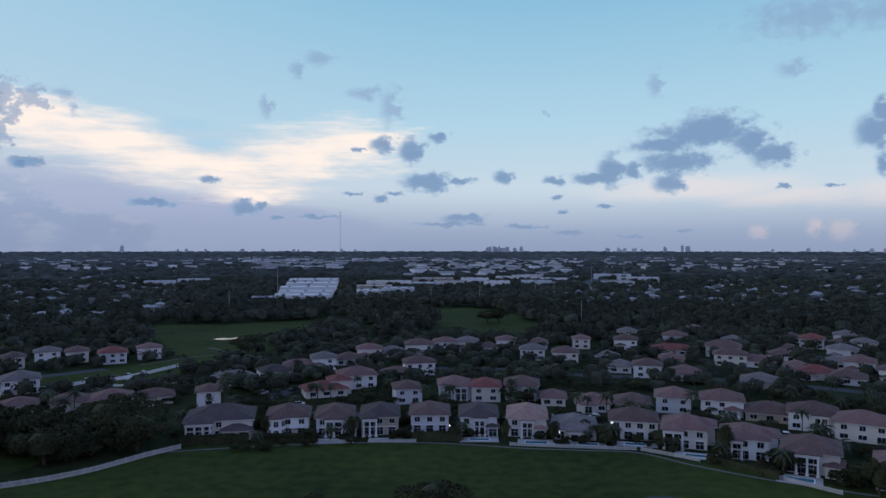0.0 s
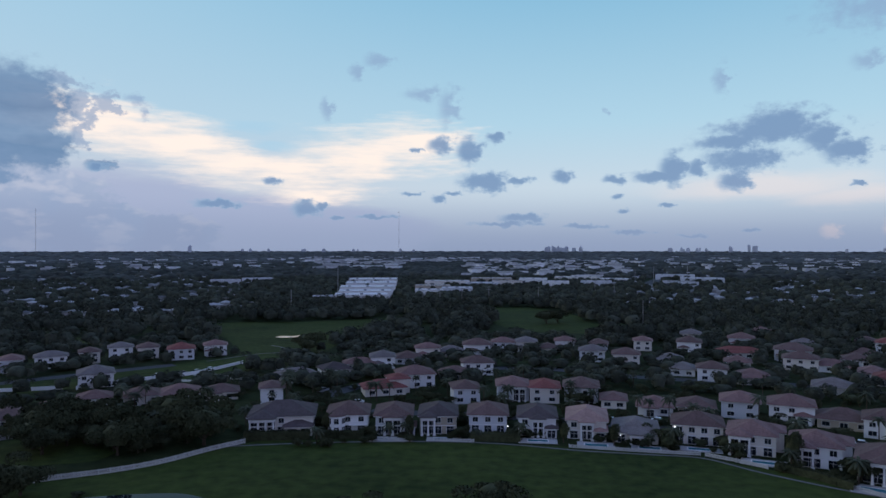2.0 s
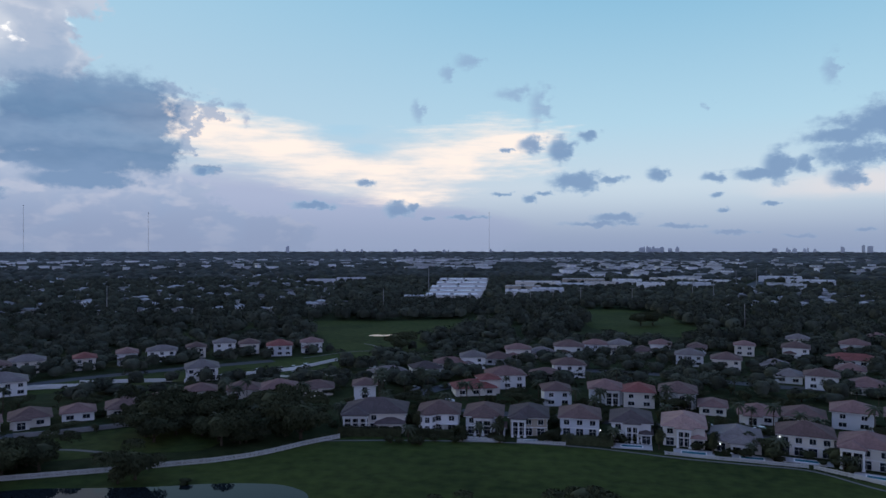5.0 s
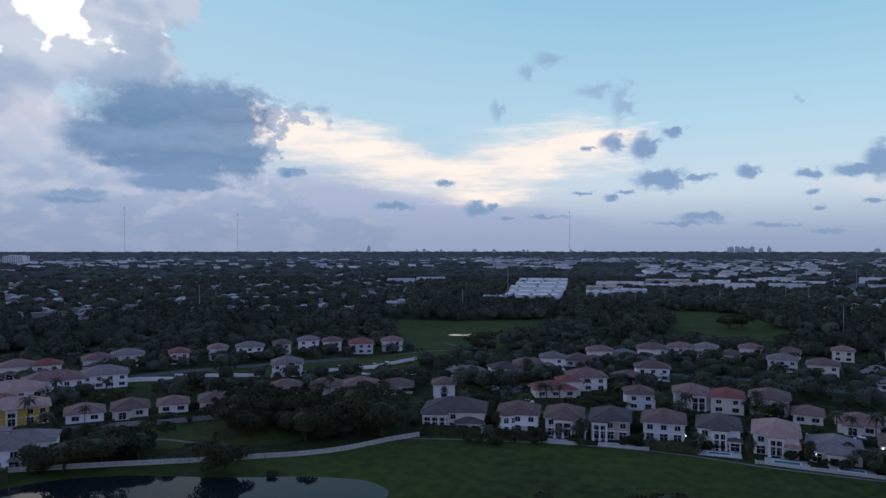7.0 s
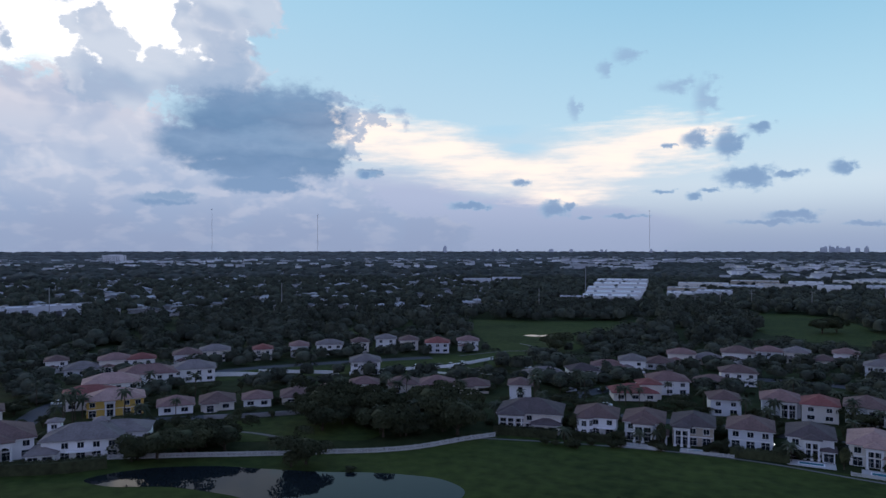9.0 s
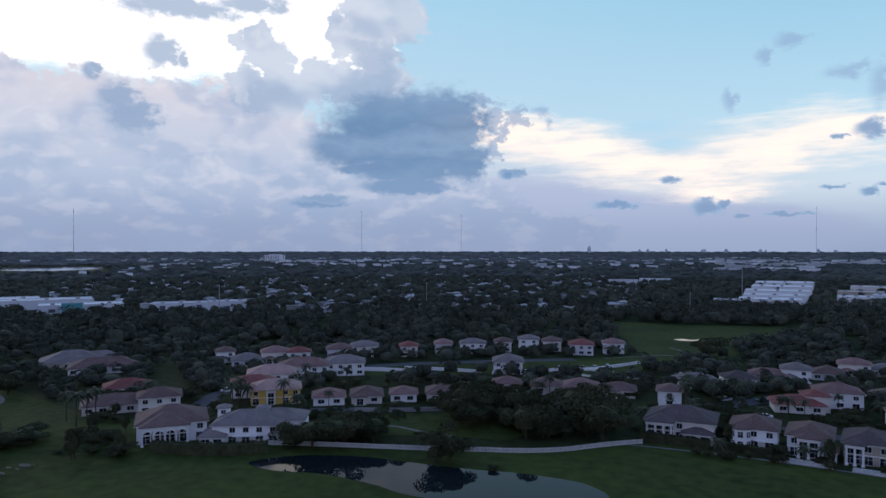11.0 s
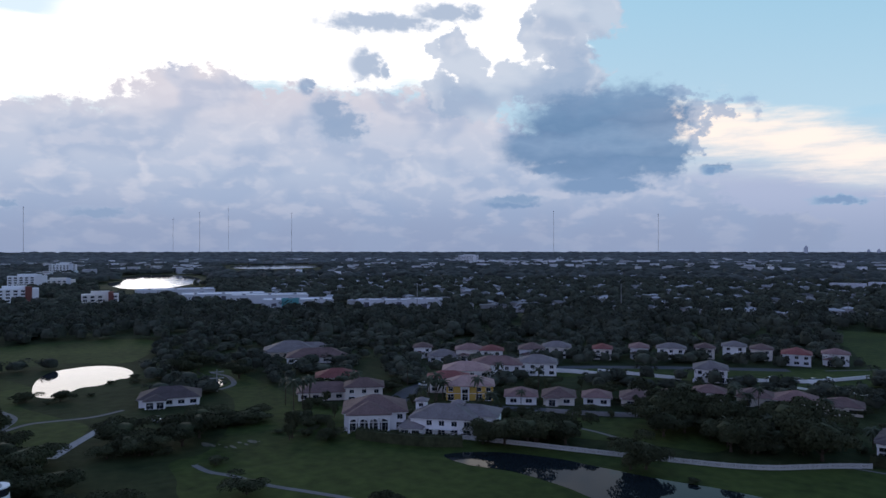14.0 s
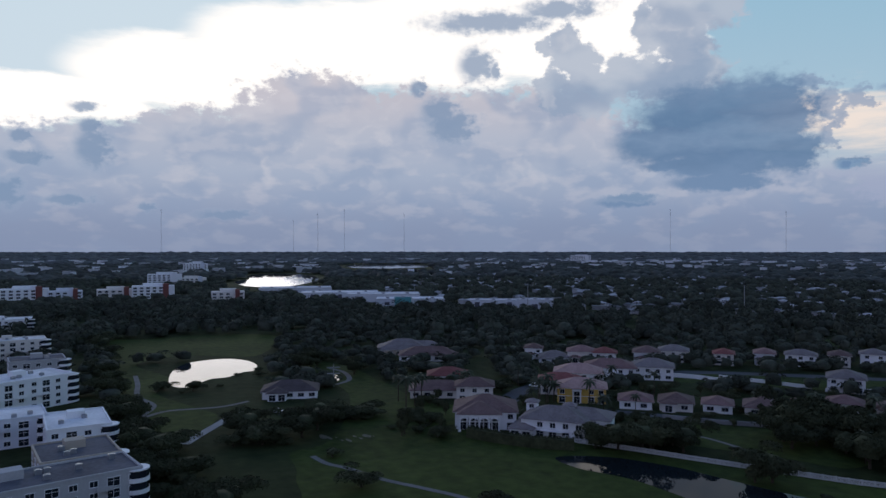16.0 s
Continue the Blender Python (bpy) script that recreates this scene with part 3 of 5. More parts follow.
# sand
for cx, cy, rx, ry in ((-113, 268, 9, 3), (-100, 262, 6, 2), (-120, 256, 7, 2), (-94, 284, 5, 2.5), (-88, 420, 5, 3)):
    flat_area("bunker", [(cx + rx * math.cos(k) * random.uniform(0.75, 1.2), cy + ry * math.sin(k) * random.uniform(0.75, 1.2))
                         for k in (0.1, 0.9, 1.7, 2.6, 3.4, 4.2, 5.0, 5.7)], SAND, 0.07, "pale sand bunker in the grass", "bunker")

for i in range(9):
    (cx, cy), rx = polar(70.8 - i * 0.5, 187 + random.uniform(-2.5, 2.5)), random.uniform(0.4, 1.5)
    flat_area("worn_patch", [(cx + rx * 1.4 * math.cos(k) * random.uniform(0.5, 1.4), cy + rx * 0.6 * math.sin(k) * random.uniform(0.5, 1.4))
                             for k in (0.1, 0.9, 1.7, 2.6, 3.4, 4.2, 5.0, 5.7)], WORN, 0.05, "worn pale patch in the turf", "ground", False)

# ways
strip("cart_path", [(-163, 54), (-156, 55), (-150, 58), (-139, 62), (-130, 67), (-120, 72), (-105, 76)], 1.5, PATH_GREY, 0.09, "pale cart path across the fairway", "path")
strip("club_drive", [polar(81.4, 191), polar(79.8, 203), polar(78.2, 216), polar(77.2, 226)], 2.8, CONCRETE, 0.09, "pale drive to the clubhouse", "path", 4)
strip("pond_path", [(-300, 27), (-280, 26), (-258, 24), (-240, 27), (-225, 22), (-230, 30), (-228, 45), (-232, 55)], 1.8, PATH_GREY, 0.09, "winding cart path by the pond", "path", 3)
strip("garden_path", [(-70, 171), (-63, 173), (-45, 177), (-20, 180), (0, 179.5), (20, 175), (36, 173), (48, 171), (58, 161), (72, 150), (88, 141)], 0.9, PATH_GREY, 0.09,
      "narrow worn path along the garden fences", "path")
strip("lawn_path", [(-143, 143), (-130, 150), (-116, 150), (-104, 148)], 1.3, PATH_GREY, 0.09, "pale footpath across the lawn", "path")
strip("club_path", [(-245, 90), (-252, 98), (-268, 102), (-280, 100)], 2.0, PATH_GREY, 0.09, "pale path round the small pond", "path", 3)
strip("fairway_path", [(-130, 300), (-116, 322), (-105, 330), (-110, 345), (-118, 352)], 1.3, PATH_GREY, 0.09, "thin cart path on the far green", "path")
strip("street", [(-60, 232), (-52, 250), (-40, 268), (-20, 290), (20, 292), (60, 275), (110, 265), (160, 235)], 7, ASPHALT, 0.05, "residential street between the houses", "street", 4)
strip("street_west", [(-190, 128), (-200, 140), (-206, 150), (-212, 170), (-205, 215), (-180, 250), (-140, 290)], 7, ASPHALT, 0.05, "residential street among villas", "street", 4)
strip("street_north", [(-40, 212), (0, 209), (40, 200), (80, 189), (110, 172)], 6, ASPHALT, 0.05, "residential street behind the garden villas", "street", 3)
strip("lane", [(-165, 148), (-150, 160), (-135, 172), (-115, 190), (-95, 205)], 5.5, ASPHALT, 0.05, "lane in front of the low houses", "street", 3)
strip("avenue", [(196, 950), (215, 1030), (262, 1180), (300, 1300), (330, 1500)], 22, ASPHALT, 0.05, "wide avenue through the suburb", "road", 16)
strip("warehouse_road", [(-84, 700), (-92, 800), (-104, 1000)], 9, CONCRETE, 0.05, "pale service road beside warehouses", "road", 10)

# ---- houses ----
window_cache = {}


def window(parent, x, y, z, w, h, turn=0.0):
    """A framed window with a mullion and a dark pane; (x, y, z) is the middle of its sill line on the wall."""
    key = (round(w, 2), round(h, 2))
    if key not in window_cache:
        b = 0.09
        fr = Shape().box(-w / 2 - b, w / 2 + b, -0.12, 0.0, h, h + b).box(-w / 2 - b, w / 2 + b, -0.18, 0.0, -b, 0)
        fr.box(-w / 2 - b, -w / 2, -0.12, 0.0, 0, h).box(w / 2, w / 2 + b, -0.12, 0.0, 0, h).box(-0.03, 0.03, -0.10, -0.03, 0, h)
        if h > 1.3:
            fr.box(-w / 2, -0.03, -0.10, -0.03, h * 0.62, h * 0.62 + 0.05).box(0.03, w / 2, -0.10, -0.03, h * 0.62, h * 0.62 + 0.05)
        window_cache[key] = (fr.mesh("window", TRIM), Shape().box(-w / 2, w / 2, -0.045, -0.006, 0, h).mesh("pane", GLASS))
    frame_mesh, pane_mesh = window_cache[key]
    ob = part("window", frame_mesh, None, parent)
    ob.matrix_basis = pose(x, y, z, 0, 0, turn)
    part("pane", pane_mesh, None, ob, "dark glass pane")
    return ob


def facade_windows(parent, x0, x1, y, floors, size=(1.4, 1.3), gap=2.8, skip=(), first=0):
    """Rows of windows on a wall that faces the front."""
    n = max(1, int((x1 - x0 - 0.6) / gap))
    for fl in range(first, floors):
        for i in range(n):
            x = x0 + (i + 0.5) * (x1 - x0) / n
            if any(a < x < b for a, b in skip):
                continue
            low = fl == 0
            window(parent, x, y, fl * 2.3 + (0.12 if low and size[1] > 1.2 else 0.75), size[0] * (1.35 if low else 1.0), size[1] + (0.65 if low and size[1] > 1.2 else 0.0))


def side_windows(parent, w, y0, y1, floors):
    for sx, turn in ((-1, -90), (1, 90)):
        for fl in range(floors):
            for k in (0.3, 0.7):
                window(parent, sx * w / 2, y0 + k * (y1 - y0), fl * 2.3 + 0.8, 1.1, 1.2, turn)


ROOF_WORDS = {}
for roof_mat, words in ((ROOF_BROWN, "brown"), (ROOF_DARK, "dark brown"), (ROOF_ROSE, "rose-brown"), (ROOF_PINK, "salmon pink"), (ROOF_RED, "red"), (ROOF_GREY, "grey-brown")):
    ROOF_WORDS[roof_mat.name] = words
WALL_WORDS = {"white_stucco": "white", "cream_stucco": "cream", "grey_stucco": "pale grey", "tan_stucco": "tan", "yellow_stucco": "yellow"}


def villa(x, y, rz, w, d, floors, roof, wall, porch=None, wing=None, back=None, note="", group="villas", full=True, bay=None, balcony=None, clear=True):
    """A stucco villa; its origin is the middle of the garden front. porch: x0, x1, depth, columns. wing, back: x0, x1, y0, y1, floors."""
    storeys = "single-storey" if floors == 1 else "two-storey" if floors == 2 else "three-storey"
    label = f"{WALL_WORDS[wall.name]} {storeys} villa, {ROOF_WORDS[roof.name]} tiled roof {note}".strip()
    top = 2.5 + 2.3 * (floors - 1)
    rise = min(w, d) / 2 * 0.46
    home = root("villa", x, y, rz, label, "house", group)
    body = Shape().box(-w / 2, w / 2, 0, d, -0.2, top)
    tiles = Shape().hip(-w / 2 - 0.7, w / 2 + 0.7, -0.7, d + 0.7, top + 0.22, rise)
    eave = Shape().box(-w / 2 - 0.6, w / 2 + 0.6, -0.6, d + 0.6, top - 0.06, top + 0.1)
    skip = []
    for block in (wing, back):
        if block:
            x0, x1, y0, y1, fl = block
            t = 2.5 + 2.3 * (fl - 1) - 0.03
            body.box(x0, x1, y0, y1, -0.2, t)
            tiles.hip(x0 - 0.6, x1 + 0.6, y0 - 0.6, y1 + 0.6, t + 0.22, min(x1 - x0, y1 - y0) / 2 * 0.42)
            eave.box(x0 - 0.5, x1 + 0.5, y0 - 0.5, y1 + 0.5, t - 0.06, t + 0.1)
            if y0 < 0:
                facade_windows(home, x0, x1, y0, fl, (1.5, 1.3), 2.6)
                skip.append((x0 - 0.3, x1 + 0.3))
    part("wall", body, wall, home)
    if porch:
        x0, x1, deep, columns = porch
        head = top - 0.03
        tiles.hip(x0 - 0.5, x1 + 0.5, -deep - 0.5, d * 0.6, head + 0.22, (x1 - x0) / 2 * 0.42)
        part("porch_beam", Shape().box(x0, x1, -deep, -0.003, head - 0.75, head + 0.1), TRIM, home, "white beam over the columns")
        for i in range(columns):
            cx = x0 + 0.35 + i * (x1 - x0 - 0.7) / max(1, columns - 1)
            part("column", Shape().post(cx, -deep + 0.35, 0, head - 0.75, 0.27, 0.23).box(cx - 0.38, cx + 0.38, -deep - 0.03, -deep + 0.73, 0, 0.35), TRIM, home)
        # panes fill the porch front; their dark colour stands in for deep shade
        n = max(1, round((x1 - x0) / 2.1))
        for i in range(n):
            for fl in range(floors):
                window(home, x0 + (i + 0.5) * (x1 - x0) / n, 0, fl * 2.3 + 0.08, (x1 - x0) / n - 0.35, 1.95)
        skip.append((x0 - 0.2, x1 + 0.2))
    if balcony:
        x0, x1 = balcony
        rail = Shape().box(x0, x1, -1.3, -0.004, 2.2, 2.4).box(x0, x1, -1.3, -1.22, 3.25, 3.35)
        for i in range(int((x1 - x0) / 0.35) + 1):
            rail.box(x0 + i * 0.35, x0 + i * 0.35 + 0.06, -1.28, -1.23, 2.4, 3.25)
        part("balcony", rail, TRIM, home)
    if bay:
        bx = bay
        part("bay", Shape().post(bx, 0.2, 0, top + 0.05, 2.3, n=16), wall, home, "curved two-storey bay")
        tiles.post(bx, 0.2, top + 0.1, top + 1.3, 2.8, 0.1, 16)
        for fl in range(2):
            for k in (-50, 0, 50):
                window(home, bx + 2.27 * math.sin(radians(k)), 0.2 - 2.27 * math.cos(radians(k)), fl * 2.3 + 0.6, 1.2, 1.4, k)
        skip.append((bx - 2.6, bx + 2.6))
    part("roof", tiles, roof, home)
    part("fascia", eave, TRIM, home, "white fascia under the tiles")
    if full:
        facade_windows(home, -w / 2, w / 2, 0, floors, skip=skip)
        side_windows(home, w, 0, d, floors)
        part("band", Shape().box(-w / 2 - 0.05, w / 2 + 0.05, -0.05, d + 0.05, 2.22, 2.38), TRIM, home) if floors > 1 and not bay else None
    else:
        facade_windows(home, -w / 2, w / 2, 0, floors, (1.4, 1.2), 3.4, skip)
    if clear:
        clear_area([tuple((home.matrix_basis @ Vector(p))[:2]) for p in ((-w / 2 - 0.8, -3.0, 0), (w / 2 + 0.8, -3.0, 0), (w / 2 + 0.8, d + 1.0, 0), (-w / 2 - 0.8, d + 1.0, 0))])
    return home


def pool(x, y, rz, w, d, patio_w, patio_d):
    deck = tagged(part("patio", Shape().box(-patio_w / 2, patio_w / 2, -patio_d / 2, patio_d / 2, -0.2, 0.14), PATIO), "pale paved garden patio behind the villa", "patio")
    deck.matrix_basis = pose(x, y, 0, 0, 0, rz)
    basin = root("swimming_pool", x, y, rz, "blue garden swimming pool set in a pale patio", "swimming pool", "garden pools")
    rim = Shape().box(-w / 2 - 0.3, w / 2 + 0.3, -d / 2 - 0.3, -d / 2, 0.1, 0.2).box(-w / 2 - 0.3, w / 2 + 0.3, d / 2, d / 2 + 0.3, 0.1, 0.2)
    rim.box(-w / 2 - 0.3, -w / 2, -d / 2, d / 2, 0.1, 0.2).box(w / 2, w / 2 + 0.3, -d / 2, d / 2, 0.1, 0.2)
    part("coping", rim, TRIM, basin)
    part("water", Shape().box(-w / 2, w / 2, -d / 2, d / 2, 0.0, 0.16), POOL, basin, "clear blue pool water")


# garden front along the fairway
villa(-59, 184, 12, 17, 13, 2, ROOF_DARK, CREAM, porch=(-8.2, -1.5, 3.0, 4), wing=(1.0, 8.2, -2.6, 5.0, 1), note="and columned porch")
villa(-41.5, 187, 9, 10.8, 12, 2, ROOF_BROWN, WHITE, bay=-2.9, balcony=(0.4, 5.2), note="and curved bay")
villa(-29, 187, 6, 9.6, 13, 2, ROOF_BROWN, GREY, porch=(-2.6, 2.4, 2.0, 3), wing=(2.9, 5.8, -2.2, 3, 1), note="beside a white patio")
villa(-17, 188, 4, 9.8, 13, 2, ROOF_DARK, TAN, porch=(-4.6, -0.6, 2.2, 3), note="behind a tree")
villa(-3.6, 190, 1, 10.2, 12, 2, ROOF_BROWN, GREY, note="with plain garden front")
villa(9.6, 188, -2, 9.8, 13, 2, ROOF_DARK, WHITE, porch=(-1.6, 2.0, 1.6, 3), wing=(2.4, 5.0, -1.8, 3, 1), balcony=(-4.7, -1.8), note="with balconies")
villa(22.4, 186, -6, 10, 14, 2, ROOF_PINK, CREAM, porch=(-1.8, 1.8, 2.0, 2), wing=(2.0, 4.9, -1.4, 4, 1), note="by a swimming pool")
villa(34.5, 183, -9, 11, 14, 1, ROOF_GREY, CREAM, porch=(-1.6, 3.6, 1.6, 3), note="with open terrace")
villa(50, 183, -13, 12, 11, 2, ROOF_BROWN, CREAM, note="with plain white front")
villa(60.5, 175, -20, 10.6, 12, 2, ROOF_ROSE, CREAM, porch=(-5.2, -0.2, 2.4, 3), back=(1, 7.2, 5, 12, 2), note="and columned porch")
villa(71.5, 166, -24, 10.6, 12, 2, ROOF_ROSE, WHITE, porch=(-5.2, -0.2, 2.2, 3), back=(1.5, 7.4, 4, 12, 2), note="and columned porch")
villa(81.5, 155, -28, 11.4, 12, 2, ROOF_BROWN, CREAM, porch=(-3.2, 1.8, 2.2, 3), wing=(2.8, 6.4, -1.5, 5, 1), note="above a large pool")
villa(95, 142, -32, 12, 12, 2, ROOF_ROSE, CREAM, note="behind dark trees")
pool(24, 180, -6, 5.5, 2.2, 9.5, 6)
pool(77.0, 151.0, -28, 5.5, 2.6, 9, 6.5)
pool(37, 178.5, -9, 5, 2, 9, 4)
pool(-29.5, 181.5, 4, 5, 2, 9.5, 5)
pool(-15, 182.5, 3, 5, 2, 9, 4)
pool(9.5, 183, -2, 5, 1.8, 10, 4.5)
pool(49, 178.5, -13, 5, 2, 11, 4)
pool(61, 168.5, -20, 5, 2, 10, 5)
pool(-3.5, 185, 0, 5, 1.8, 10, 4)

# second row
villa(-11, 225, 10, 8.6, 10, 2, ROOF_BROWN, GREY, full=False)
villa(4, 231, 2, 10.3, 11, 2, ROOF_ROSE, GREY, full=False, porch=(-0.5, 4.2, 1.6, 3))
villa(14, 228, -2, 9.4, 11, 2, ROOF_RED, CREAM, full=False)
villa(26, 231, -6, 10.8, 11, 2, ROOF_BROWN, GREY, full=False, porch=(0, 4.6, 1.6, 3))
villa(35, 222, -8, 7.6, 10, 1, ROOF_ROSE, CREAM, full=False)
villa(46, 214, -10, 10, 11, 1, ROOF_ROSE, WHITE, full=False, wing=(-3.5, 0.5, -2, 4, 1))
villa(58, 214, -14, 10.4, 11, 1, ROOF_BROWN, TAN, full=False)
villa(70, 212, -17, 10.4, 11, 2, ROOF_ROSE, GREY, full=False)
villa(83, 208, -20, 11.8, 11, 2, ROOF_ROSE, WHITE, full=False, wing=(1, 5, -2, 4, 1))
villa(94, 201, -24, 13, 11, 1, ROOF_BROWN, TAN, full=False)
villa(101, 191, -27, 12, 11, 2, ROOF_BROWN, WHITE, full=False, porch=(0, 4, 1.6, 3))
villa(108, 180, -30, 12.5, 11, 2, ROOF_ROSE, CREAM, full=False)

# streets behind
villa(-75, 256, 30, 14, 10, 1, ROOF_GREY, WHITE, full=False)
villa(-64, 270, 28, 11, 10, 1, ROOF_DARK, WHITE, full=False)
villa(-74, 221, 18, 7.2, 9, 2, ROOF_BROWN, WHITE, full=False)
villa(-39, 235, 20, 14, 10, 1, ROOF_RED, CREAM, full=False, back=(2, 9, 3, 11, 2))
villa(-30, 249, 16, 13, 11, 2, ROOF_ROSE, WHITE, full=False)
villa(-17, 264, 8, 12, 10, 1, ROOF_BROWN, CREAM, full=False)
villa(-9, 276, 8, 12, 10, 2, ROOF_BROWN, WHITE, full=False)


def street_row(spots, depth, roofs, walls, group, clear=True):
    """Plainer villas along a street: x, y, width, floors, turn."""
    for i, (x, y, w, floors, turn) in enumerate(spots):
        villa(x, y, turn, w, depth + (i % 3) - 1, floors, roofs[i % len(roofs)], walls[i % len(walls)], full=False, group=group,
              wing=(-w * 0.42, -w * 0.02, -2.0, 3, 1) if i % 2 else None, clear=clear)


street_row([(-58, 284, 13, 1, 12), (-49, 288, 10, 2, 12), (-40, 300, 11, 1, 10), (-33, 315, 11, 2, 8), (-23, 321, 11.5, 1, 6), (-11, 328, 13, 2, 4), (1, 338, 11, 2, 0),
            (12, 340, 10, 2, -2), (22, 336, 8.5, 1, -3), (31, 345, 9.5, 2, -5), (40, 313, 11, 2, -7), (53, 303, 11, 2, -9), (69, 349, 8.5, 2, -10), (72, 306, 10, 1, -12)],
           10, (ROOF_ROSE, ROOF_GREY, ROOF_BROWN), (CREAM, WHITE, GREY, CREAM), "villas along the second street")
street_row([(79, 270, 10.5, 2, -15), (92, 266, 11.5, 1, -18), (71, 281, 9, 1, -14), (108, 328, 20, 1, -18), (122, 297, 13, 2, -22), (129, 322, 15, 2, -22), (132, 294, 14, 1, -24),
            (113, 249, 12.5, 1, -24), (184, 349, 11, 2, -28), (197, 349, 8.5, 1, -30), (162, 328, 10.5, 1, -26), (165, 277, 11, 2, -31), (163, 291, 9.5, 1, -30),
            (142, 266, 13, 1, -28), (148, 256, 12.5, 1, -30), (166, 258, 9, 2, -32)],
           11, (ROOF_BROWN, ROOF_ROSE, ROOF_GREY, ROOF_RED, ROOF_BROWN), (WHITE, CREAM, GREY), "villas along the eastern streets")
street_row([(201, 334, 11, 2, -31), (141, 279, 9, 1, -27), (150, 310, 11, 1, -26), (178, 312, 12, 2, -30), (98, 300, 10, 1, -18), (90, 345, 11, 2, -15), (150, 362, 11, 1, -24),
            (120, 362, 12, 2, -18), (185, 372, 10, 1, -27), (210, 365, 11, 2, -30), (225, 350, 12, 1, -33), (48, 352, 9, 1, -8), (100, 380, 10, 2, -15), (140, 392, 11, 2, -20)],
           11, (ROOF_GREY, ROOF_ROSE, ROOF_BROWN), (CREAM, WHITE, WHITE, GREY), "villas along the eastern streets")
street_row([(-128, 211, 9.5, 1, 30), (-115, 216, 11, 1, 28), (-104, 220, 12, 1, 26), (-92, 224, 10.5, 1, 22), (-162, 158, 9.8, 1, 46), (-154, 167, 9.8, 1, 43), (-146, 176, 8.4, 1, 40),
            (-137, 185, 10.2, 1, 37), (-131, 193, 7.5, 1, 40)],
           10, (ROOF_ROSE, ROOF_BROWN), (WHITE, CREAM), "low houses along the lane")
street_row([(-173, 306, 10, 2, 30), (-160, 306, 9, 2, 28), (-143, 303, 11, 2, 26), (-133, 317, 10, 2, 24), (-222, 239, 12.5, 2, 42), (-224, 225, 11, 2, 45), (-232, 208, 10, 2, 48),
            (-240, 202, 12, 2, 50), (-244, 190, 13, 1, 52), (-259, 190, 8, 2, 54), (-205, 251, 8, 2, 40), (-197, 267, 8, 2, 37), (-187, 277, 12, 2, 34), (-178, 290, 8, 2, 33)],
           10, (ROOF_GREY, ROOF_BROWN, ROOF_RED, ROOF_ROSE), (WHITE, CREAM, GREY), "villas along the northern street")
villa(-145, 240, 32, 11.5, 12, 2, ROOF_GREY, WHITE, full=True, balcony=(-3, 4), note="on the green's edge")

# large houses on the western corner
villa(-199, 166, 50, 17, 12, 2, ROOF_PINK, WHITE, full=False)
villa(-202, 184, 48, 19, 12, 2, ROOF_ROSE, WHITE, full=False)
villa(-195, 199, 45, 15, 12, 2, ROOF_GREY, WHITE, full=False)
villa(-177, 149, 50, 15.5, 11, 2, ROOF_PINK, YELLOW, porch=(-3, 0, 1.5, 2), note="behind palms")
villa(-191, 151, 50, 14, 9, 2, ROOF_RED, CREAM, full=False)
villa(-164, 104, 58, 17, 15, 2, ROOF_BROWN, WHITE, porch=(-7.5, 4.0, 2.8, 5), note="and arched loggia")
villa(-147, 114, 40, 17, 12, 2, ROOF_GREY, WHITE, wing=(-11, -5, -2.5, 6, 1), back=(-2, 14, 5, 15, 2), balcony=(-3, 3), note="with belvedere towers")
villa(-228, 128, 61, 15, 11, 1, ROOF_RED, WHITE, full=False)
villa(-206, 112, 62, 19, 11, 1, ROOF_BROWN, CREAM, full=False)
villa(-196, 120, 58, 12, 10, 2, ROOF_BROWN, CREAM, full=False)
villa(-298, 143, 64, 24, 18, 1, ROOF_GREY, TAN, full=False, back=(-4, 20, 4, 18, 1), note="of the country club")
villa(-276, 145, 62, 26, 14, 1, ROOF_BROWN, WHITE, full=False, note="of the country club")
villa(-229, 68, 70, 18, 12, 1, ROOF_DARK, WHITE, full=False, wing=(-7, -1, -3, 5, 1), note="beside the golf pond")
loggia = root("loggia_arches", -164, 104, 58, "white arcade of round arches before the mansion", "arcade")
for k in range(4):
    x0 = -7.2 + k * 2.72
    arch = Shape()
    for i in range(8):
        a0, a1 = math.pi * i / 8, math.pi * (i + 1) / 8
        xa, xb = x0 + 1.36 - 1.1 * math.cos(a0), x0 + 1.36 - 1.1 * math.cos(a1)
        za, zb = 2.7 + 1.1 * math.sin(a0), 2.7 + 1.1 * math.sin(a1)
        arch.add([(xa, -2.95, za), (xb, -2.95, zb), (xb, -2.95, 4.05), (xa, -2.95, 4.05), (xa, -2.84, za), (xb, -2.84, zb), (xb, -2.84, 4.05), (xa, -2.84, 4.05)],
                 [(0, 1, 2, 3), (7, 6, 5, 4), (0, 4, 5, 1)])
    part("arch", arch, TRIM, loggia)
for bx, by in ((-160, 117), (-151, 123)):
    tower = root("belvedere", bx, by, 45, "white square belvedere tower with small tiled roof", "tower")
    part("wall", Shape().box(-1.5, 1.5, -1.5, 1.5, 0, 7.2), WHITE, tower)
    part("roof", Shape().hip(-2, 2, -2, 2, 7.4, 0.9), ROOF_GREY, tower)
    window(tower, 0, -1.5, 5.8, 1.2, 1.0)

# ---- fences and walls ----


